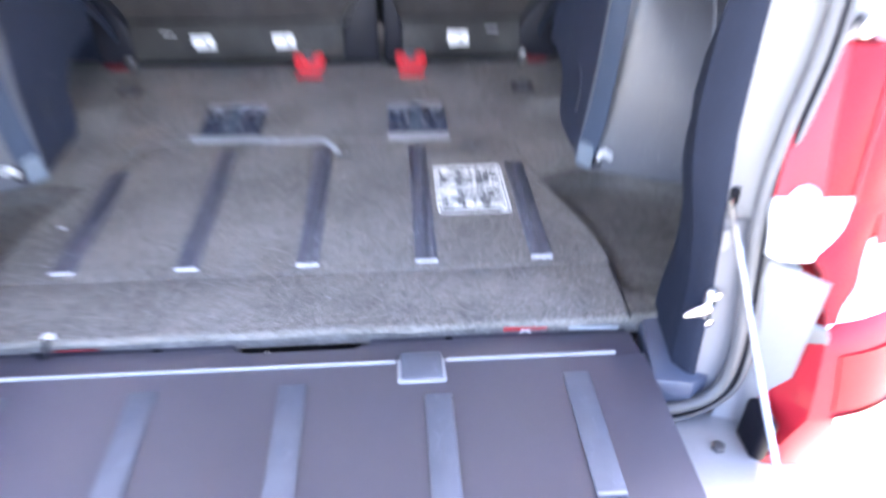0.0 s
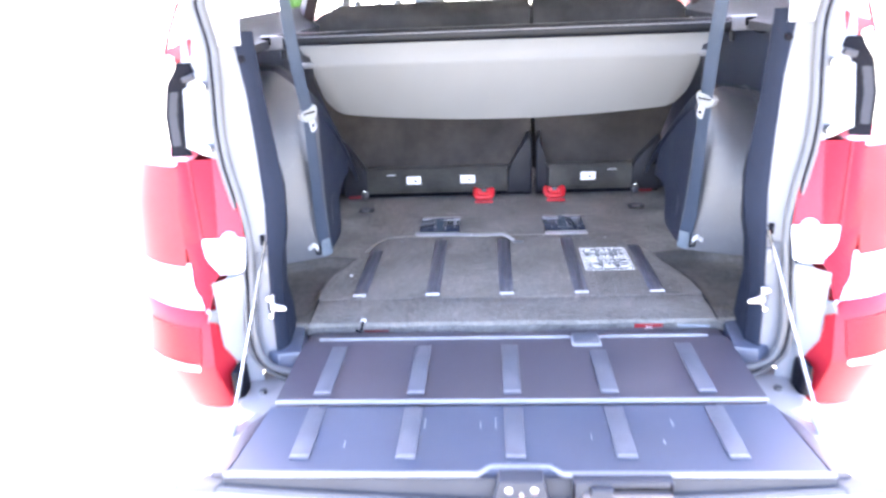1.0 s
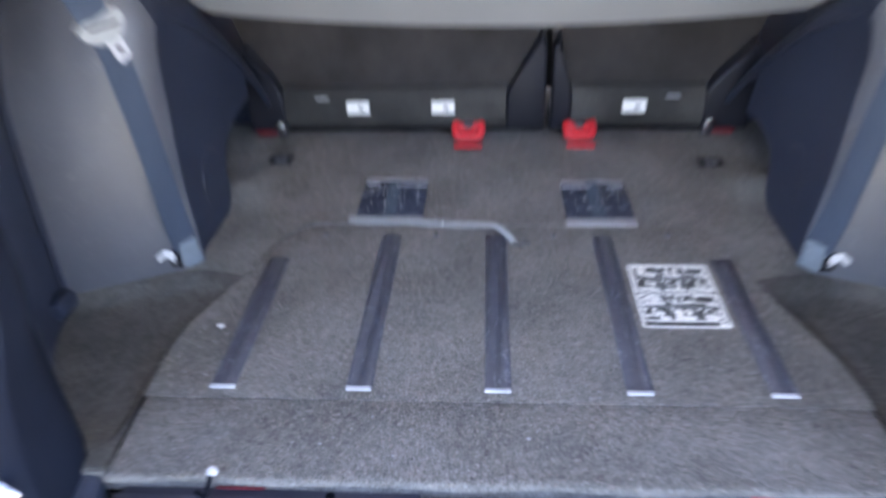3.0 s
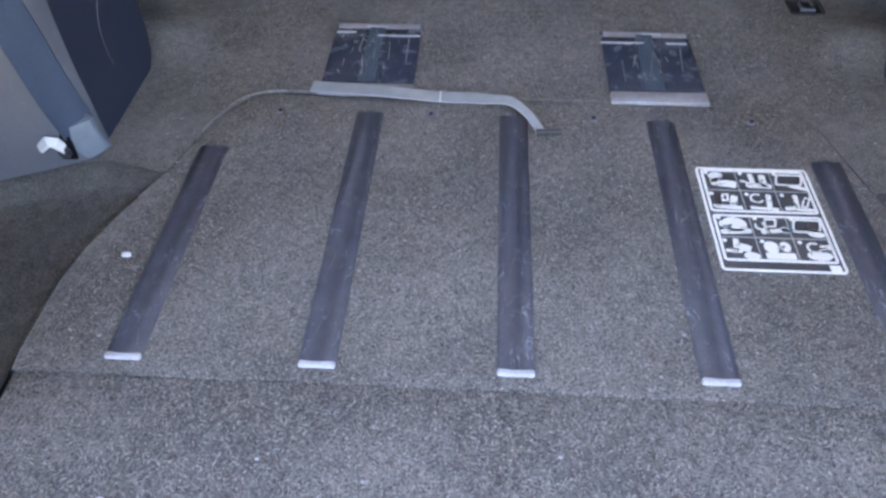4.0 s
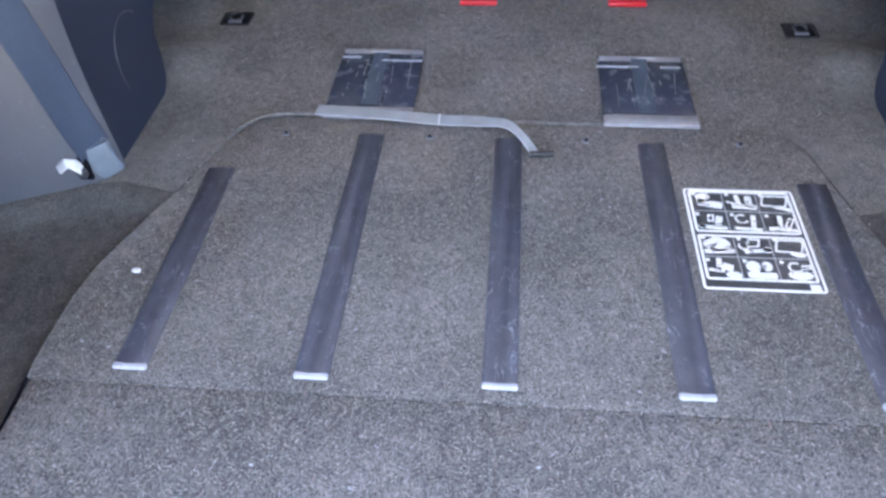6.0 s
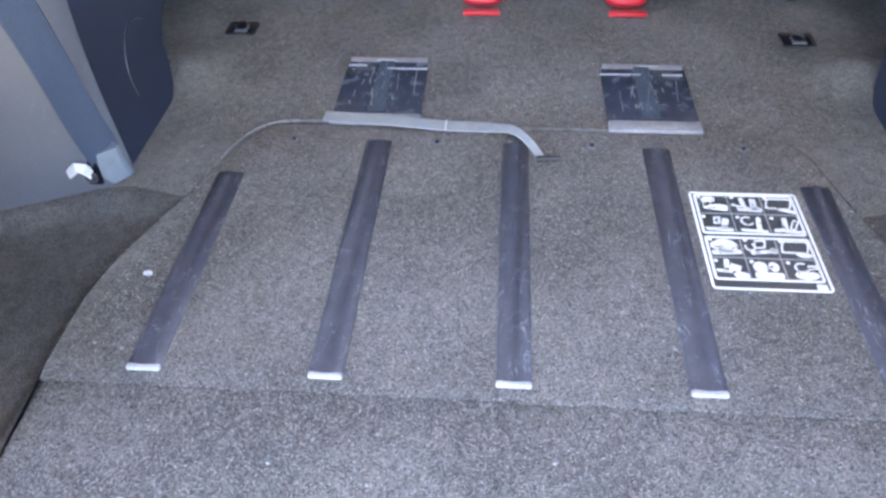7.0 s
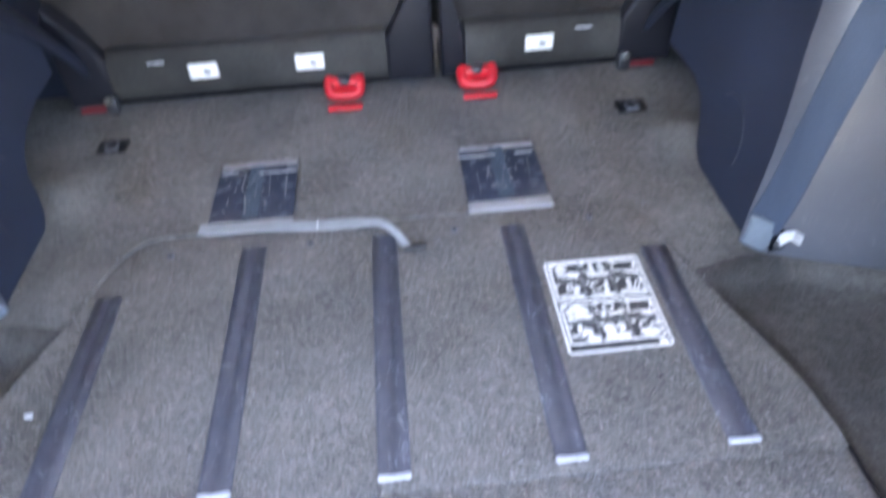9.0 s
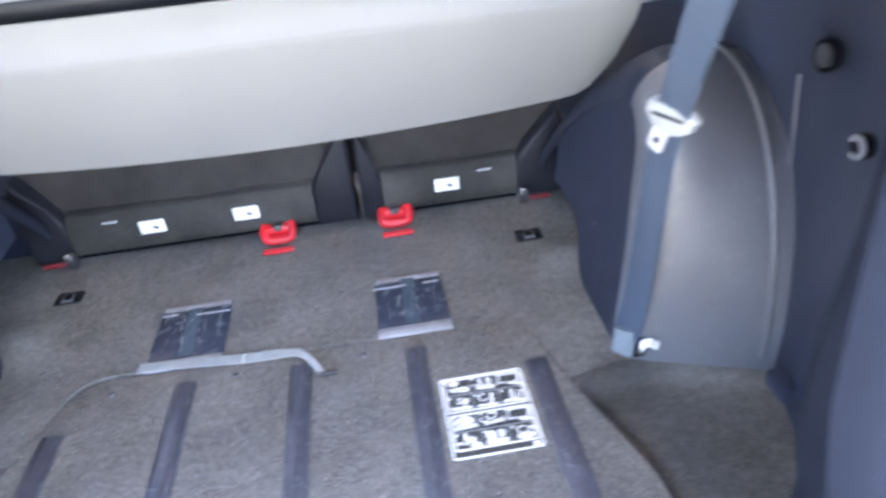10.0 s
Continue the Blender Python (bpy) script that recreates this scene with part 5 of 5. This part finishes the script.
for seat, x in ((left_seat, -0.385), (right_seat, 0.372)):
    part("metal_tag", box((x, SEAT_Y - 0.011, 0.790), (0.03, 0.002, 0.004), 0.0005, 1), WORN, seat)
for seat, x in ((left_seat, -0.064), (right_seat, 0.178)):
    rel = part("release_handle", tube(spline([(x - 0.026, SEAT_Y + 0.0, 0.732), (x - 0.028, SEAT_Y - 0.024, 0.722), (x - 0.020, SEAT_Y - 0.034, 0.710), (x + 0.020, SEAT_Y - 0.034, 0.710), (x + 0.028, SEAT_Y - 0.024, 0.722), (x + 0.026, SEAT_Y + 0.0, 0.732)], 4), 0.010, 10), RED_PLASTIC, seat, "red plastic release handle")
    part("handle_core", box((x, SEAT_Y - 0.008, 0.722), (0.050, 0.034, 0.024), 0.006), RED_PLASTIC, rel)
    part("handle_hole", disc((x, SEAT_Y - 0.016, 0.731), 0.012, 0.012, "Z", 16, 0.003), DARK_METAL, rel)
    part("red_marker", box((x, SEAT_Y - 0.070, 0.7045), (0.062, 0.014, 0.008), 0.003), RED_PLASTIC, seat, "red plastic bar on the carpet")
for seat, x in ((left_seat, -0.515), (right_seat, 0.485)):
    part("side_marker", box((x, SEAT_Y - 0.022, 0.716), (0.045, 0.008, 0.010), 0.003), DULL_RED, seat, "dull red marker")
    part("bracket", box((x + 0.035 * (-1 if x > 0 else 1), SEAT_Y - 0.02, 0.722), (0.022, 0.02, 0.03), 0.005), DARK_METAL, seat)
    part("side_bolt", disc((x + 0.035 * (-1 if x > 0 else 1), SEAT_Y - 0.032, 0.738), 0.008, 0.008, "Y", 12, 0.002), CHROME, seat)

# raised headrests on two posts
for seat, xa, xb, low in ((left_seat, -0.492, -0.350, 1.475), (left_seat, -0.090, 0.000, 1.425), (right_seat, 0.363, 0.500, 1.475)):
    for x in (xa, xb):
        part("headrest_socket", disc((x, 1.18, 1.350), 0.013, 0.014, "Z", 12, 0.003), DARK_METAL, seat)
        part("headrest_post", tube([(x, 1.18, 1.345), (x, 1.18, low + 0.02)], 0.0065, 10), CHROME, seat, "chrome headrest post")
    wide = 0.135 if xb - xa < 0.1 else 0.23
    part("headrest", box(((xa + xb) / 2, 1.18, low + 0.065), (wide, 0.08, 0.13), 0.035, 4), SEAT_CLOTH, seat, "dark cloth headrest")

# ---- front seats and wheel ----
for s in (-1, 1):
    fs = thing("front_seat", (s * 0.37, 2.0, 0.64), "dark cloth front seat with a headrest", "car seat", "front seats")
    part("backrest", sheet(lambda u, v, s=s: (s * 0.37 - 0.23 + 0.46 * u, 1.72 - 0.10 * v + 0.03 * math.sin(math.pi * u), 0.78 + 0.50 * v), 12, 12, 0.12), SEAT_CLOTH, fs)
    part("cushion", box((s * 0.37, 1.98, 0.77), (0.50, 0.52, 0.15), 0.05, 3), SEAT_CLOTH, fs)
    part("headrest", box((s * 0.42, 1.64, 1.478), (0.30, 0.10, 0.15), 0.035, 4), SEAT_CLOTH, fs)
    for dx in (-0.075, 0.075):
        part("headrest_post", tube([(s * 0.37 + dx, 1.65, 1.27), (s * 0.37 + dx, 1.645, 1.42)], 0.0035), DARK_METAL, fs)
pod = tagged(part("dash_box", box((-0.325, 2.30, 1.315), (0.15, 0.06, 0.085), 0.012, 3), LATCH_GREY), "small grey box standing on the dashboard edge", "box")
part("box_foot", box((-0.325, 2.44, 1.20), (0.05, 0.30, 0.16), 0.01), BODY_BLACK, pod)
wheel = thing("steering_wheel", (0.29, 2.35, 1.1), "dark round steering wheel above the seat backs", "steering wheel")
cw, tilt = Vector((0.29, 2.35, 1.19)), radians(62)
ring = [cw + Vector((0.185 * math.cos(a), 0.185 * math.sin(a) * math.cos(tilt), 0.185 * math.sin(a) * math.sin(tilt))) for a in [2 * math.pi * k / 40 for k in range(40)]]
part("rim", tube(ring, 0.014, 8, True), BODY_BLACK, wheel)
part("hub", disc(tuple(cw), 0.06, 0.05, "Y", 20, 0.01), BODY_BLACK, wheel)
for a in (0.0, math.pi, -math.pi / 2):
    part("spoke", tube([cw, cw + Vector((0.18 * math.cos(a), 0.18 * math.sin(a) * math.cos(tilt), 0.18 * math.sin(a) * math.sin(tilt)))], 0.012), BODY_BLACK, wheel)
part("column", tube([cw, cw + Vector((0, 0.35, -0.12))], 0.035), BODY_BLACK, wheel)

# ---- luggage cover ----
cover = thing("luggage_cover", (0, 0.52, 1.27), "grey vinyl luggage cover hanging half drawn from its roller", "luggage cover")
part("roller", tube([(-0.60, 0.525, 1.283), (0.60, 0.525, 1.277)], 0.021, 18), CASSETTE, cover, "dark roller tube")
part("roller_strip", box((0, 0.502, 1.290), (1.20, 0.003, 0.0035), 0.0012, 2, (0, 0.28, 0)), LATCH_GREY, cover, "bright strip along the roller")
for s in (-1, 1):
    end = part("end_bracket", box((s * 0.622, 0.52, 1.281), (0.075, 0.042, 0.036), 0.006), LATCH_GREY, cover, "grey end bracket")
    part("hanging_knob", tube([(s * 0.585, 0.505, 1.262), (s * 0.586, 0.502, 1.238)], 0.007, 10), CASSETTE, cover)
    part("bracket_lip", box((s * 0.636, 0.496, 1.286), (0.042, 0.01, 0.022), 0.003), BODY_BLACK, end)
    part("support", box((s * 0.672, 0.535, 1.268), (0.03, 0.06, 0.03), 0.006), BODY_BLACK, end)


def half_width(v):
    """Half the cover's width from roller (0) to lower edge (1)."""
    return table(v, [(0.0, 0.535), (0.16, 0.53), (0.22, 0.512), (0.36, 0.508), (0.5, 0.509), (0.75, 0.504), (1.0, 0.478)])


def cover_fn(u, v):
    h = half_width(v) if v < 0.75 else 0.504 - 0.012 * ((v - 0.75) / 0.25) ** 2
    x = h * (2 * u - 1)
    e = abs(2 * u - 1)
    if v < 0.36:
        k = v / 0.36
        y = 0.482 + 0.008 * k + 0.005 * math.sin(k * math.pi) * (1 - 0.4 * e)
        z = 1.268 - 0.052 * k + 0.004 * math.sin(7 * u + 2) * math.sin(k * math.pi)
    else:
        k = (v - 0.36) / 0.64
        low = 1.047 + 0.027 * e ** 2 + 0.026 * max(0, (e - 0.90) / 0.10) ** 2.2
        y = 0.490 + 0.090 * k ** 1.1
        z = 1.216 + (low - 1.216) * k
    return (x, y, z - 0.004 * (2 * u - 1))


part("fabric", sheet(cover_fn, 48, 36, 0.003), COVER, cover, "grey vinyl sheet")
part("edge_line", tube([cover_fn(u / 48, 1.0) for u in range(49)], 0.0035, 8), COVER, cover)
part("fold_seam", tube([Vector(cover_fn(0.01 + 0.98 * u / 48, 0.36)) + Vector((0, -0.001, 0)) for u in range(49)], 0.0022, 6), COVER, cover)
for s in (-1, 1):
    part("end_tab", box((s * 0.520, 0.490, 1.216 - 0.004 * s), (0.036, 0.012, 0.015), 0.004), GREY_TRIM, cover, "grey plastic end tab")

# ---- third row seat belts ----
for s in (-1, 1):
    o = 0.024 if s < 0 else 0.0              # the left belt ends further out
    top, mid_, foot = (s * (0.392 + o), -0.04, 1.56), (s * (0.484 + 0.4 * o), 0.328, 1.115), (s * (0.488 + o), 0.435, 0.712)
    via = [(s * (0.432 + 0.9 * o), 0.085, 1.42), (s * (0.458 + 0.9 * o), 0.215, 1.27)]
    belt = thing("seat_belt", foot, "blue-grey seat belt hanging with a metal tongue", "seat belt", "seat belts")
    pts = spline([top, *via, mid_, (s * (0.491 + 0.5 * o), 0.366, 1.03), (s * (0.497 + 0.6 * o), 0.400, 0.90), (s * (0.495 + 0.8 * o), 0.416, 0.80), (s * (0.489 + o), 0.428, 0.735)], 7)
    part("webbing", ribbon(pts, lambda t, s=s: (s * (0.11 + 0.46 * t), -1.01 + 0.16 * t, 0.0), 0.044, 0.0025), WEBBING, belt, "blue-grey woven webbing")
    part("folded_foot", ribbon([(s * (0.4895 + o), 0.4235, 0.748), (s * (0.4885 + o), 0.4245, 0.73), (s * (0.487 + o), 0.427, 0.714), (s * (0.484 + o), 0.431, 0.700)], (s * 0.80, -0.54, 0.25), lambda t: 0.040 - 0.006 * t, 0.007), BELT_END, belt, "folded stitched webbing end")
    bx, by, bz = s * (0.520 + o), 0.398, 0.735
    # bent anchor plate standing out of a dark slot between belt and housing
    lug = [Vector((bx - s * 0.016, by + 0.010, bz - 0.012)), Vector((bx - s * 0.013, by + 0.003, bz + 0.002)), Vector((bx - s * 0.006, by, bz + 0.006)), Vector((bx + s * 0.008, by + 0.001, bz - 0.005))]
    part("anchor_plate", ribbon(lug, (0.0, 0.45, 0.9), 0.013, 0.0035), WHITE_STRAP, belt, "pale bent anchor plate")
    part("anchor_slot", prism([(-0.009, -0.014), (0.008, -0.014), (0.007, 0.016), (-0.004, 0.022)], 0.0, 0.006, 0.002, 2, Matrix.Translation((bx - s * 0.016, by + 0.016, bz - 0.014)) @ Matrix.Rotation(radians(80), 4, "X")), BODY_BLACK, belt)
    part("anchor_bolt", disc((bx - s * 0.014, by + 0.010, bz - 0.016), 0.008, 0.010, "Y", 12, 0.003), DARK_METAL, belt)
    # tongue: plastic slider with wings across the webbing, and a metal plate
    across, along = Vector((s * 0.36, -0.83, 0.0)).normalized(), Vector((s * -0.05, -0.25, 0.97)).normalized()
    out = across.cross(along).normalized()
    along = out.cross(across)
    c = Vector(mid_) + Vector((0, -0.004, 0.006))
    fr = Matrix(((across.x, along.x, out.x, c.x), (across.y, along.y, out.y, c.y), (across.z, along.z, out.z, c.z), (0, 0, 0, 1)))
    tongue = part("tongue", prism([(-0.030, 0.016), (-0.020, 0.021), (0.008, 0.012), (0.026, 0.013), (0.036, 0.004), (0.028, -0.010), (0.012, -0.018), (-0.012, -0.022), (-0.028, -0.012), (-0.034, 0.004)], -0.006, 0.006, 0.004, 2, fr), STRAP, belt, "grey plastic belt slider")
    part("slider_slot", prism(rounded(-0.023, 0.023, 0.0015, 0.0055, 0.001), -0.0068, 0.0068, 0, 1, fr), BODY_BLACK, tongue)
    fr2 = fr @ Matrix.Translation((-0.016, -0.018, 0.0)) @ Matrix.Rotation(radians(-24), 4, "Z")
    part("plate_metal", prism(rounded(-0.011, 0.011, -0.034, 0.006, 0.006), -0.0015, 0.0015, 0.0006, 1, fr2), WORN, tongue, "shiny metal tongue plate")
    part("plate_slot", prism(rounded(-0.004, 0.004, -0.022, -0.013, 0.001), -0.0022, 0.0022, 0, 1, fr2), BODY_BLACK, tongue)

# ---- small fittings on the side walls ----
hook = thing("bag_hook", (0.68, 0.335, 1.155), "small dark round grommet on the side trim", "hook")
part("cup", disc((side_line(1, 0.335) - 0.006, 0.350, 1.158), 0.019, 0.012, "X", 22, 0.004), BODY_BLACK, hook)
part("button", disc((side_line(1, 0.335) - 0.012, 0.346, 1.160), 0.013, 0.008, "X", 20, 0.003), DARK_METAL, hook, "dark rounded button")
hook2 = thing("cargo_hook", (0.66, 0.255, 1.09), "small round grey clip socket on the side trim", "hook")
hx = side_line(1, 0.255)
part("cup", disc((hx - 0.005, 0.243, 1.097), 0.014, 0.012, "X", 20, 0.003), BODY_BLACK, hook2)
part("ring", tube([(hx - 0.013, 0.243 + 0.011 * math.cos(a), 1.097 + 0.011 * math.sin(a)) for a in [0.4 + 4.9 * k / 18 for k in range(19)]], 0.0028, 8), LATCH_GREY, hook2, "grey open clip ring")

# ---- crumbs and lint on the carpet ----
crng = random.Random(21)


def crumb(x, y, r, material, label, name="crumb"):
    bm = bmesh.new()
    bmesh.ops.create_icosphere(bm, subdivisions=1, radius=r, matrix=Matrix.Translation((x, y, FLOOR + r * 0.5)) @ Matrix.Diagonal((1.4, 0.9, 0.6, 1)))
    for v in bm.verts:
        v.co += Vector((crng.uniform(-1, 1), crng.uniform(-1, 1), crng.uniform(-0.4, 0.4))) * r * 0.3
    return tagged(part(name, bm, material), label, "crumb", "crumbs on the carpet")


crumb(-0.410, 0.267, 0.0045, WHITE_STRAP, "white scrap of paper on the carpet")
for x, y in ((-0.43, 0.17), (-0.40, 0.165), (-0.22, 0.05), (0.03, 0.065), (-0.13, 0.035)):
    crumb(x, y, 0.0015, WORN, "tiny pale crumb on the carpet")

bm = bmesh.new()
for _ in range(240):
    x, y = crng.uniform(-0.44, 0.43), crng.uniform(0.01, 0.85)
    a = crng.uniform(0, math.pi)
    l = crng.uniform(0.001, 0.0028)
    d, n = Vector((math.cos(a), math.sin(a), 0)) * l, Vector((-math.sin(a), math.cos(a), 0)) * 0.0002
    p = Vector((x, y, FLOOR + 0.0012))
    lo = [bm.verts.new(p + q) for q in (-d - n, d - n, d + n, -d + n)]
    hi = [bm.verts.new(p + q + Vector((0, 0, 0.0006))) for q in (-d - n, d - n, d + n, -d + n)]
    bm.faces.new(lo[::-1])
    bm.faces.new(hi)
    for k in range(4):
        bm.faces.new((lo[k], lo[(k + 1) % 4], hi[(k + 1) % 4], hi[k]))
tagged(part("lint", bm, WORN), "fine pale lint scattered over the carpet", "lint", kind="stuff")

# ---- loose pile of the carpet: short fibres, each its own shade ----


def pile(name, n, x0, x1, y0, y1, height, keep, seed, label):
    """Short thin fibres lying in all directions on the carpet."""
    g = np.random.default_rng(seed)
    x, y = g.uniform(x0, x1, n * 2), g.uniform(y0, y1, n * 2)
    ok = np.array([keep(a, e) for a, e in zip(x, y)])
    x, y = x[ok][:n], y[ok][:n]
    n = len(x)
    a, l, w = g.uniform(0, math.pi, n), g.uniform(0.0008, 0.0022, n), g.uniform(0.00018, 0.00038, n)
    dx, dy, nx, ny = np.cos(a) * l, np.sin(a) * l, -np.sin(a) * w, np.cos(a) * w
    z, t = height(x, y) + g.uniform(0.0002, 0.0009, n), g.uniform(-0.0006, 0.0006, n)
    v = np.stack([np.stack([x - dx - nx, y - dy - ny, z - t], 1), np.stack([x + dx - nx, y + dy - ny, z + t], 1),
                  np.stack([x + dx + nx, y + dy + ny, z + t], 1), np.stack([x - dx + nx, y - dy + ny, z - t], 1)], 1).reshape(-1, 3)
    f = np.arange(4 * n).reshape(-1, 4)
    me = bpy.data.meshes.new(name)
    me.from_pydata(v.tolist(), [], f.tolist())
    me.materials.append(FIBRE)
    return tagged(new(name, me), label, "carpet pile", kind="stuff")


covered = [(-0.387, -0.349, 0.14, 0.448), (-0.206, -0.168, 0.14, 0.523), (-0.025, 0.013, 0.14, 0.523), (0.156, 0.194, 0.14, 0.519), (0.335, 0.373, 0.14, 0.449),
           (0.20, 0.329, 0.273, 0.434), (-0.275, -0.136, 0.53, 0.735), (0.118, 0.248, 0.55, 0.725), (0.39, 0.47, 0.78, 0.84), (-0.47, -0.39, 0.78, 0.84)]


def bare(x, y):
    return not any(a < x < e and q < y < r for a, e, q, r in covered)


def on_panel(x, y):
    half = table(y, [(-0.003, 0.450), (0.2, 0.445), (0.27, 0.428), (0.37, 0.394), (0.47, 0.370), (0.51, 0.357), (0.545, 0.335)])
    return -half - 0.012 < x < half and bare(x, y)


lift = np.vectorize(floor_z)


pile("carpet_pile", 115000, -0.47, 0.46, -0.003, 0.546, lambda x, y: FLOOR + 0 * x, on_panel, 5, "short grey-brown pile fibres of the boot carpet")
pile("carpet_pile", 58000, -0.44, 0.44, 0.56, 0.94, lift, bare, 6, "short grey-brown pile fibres behind the boot floor panel")
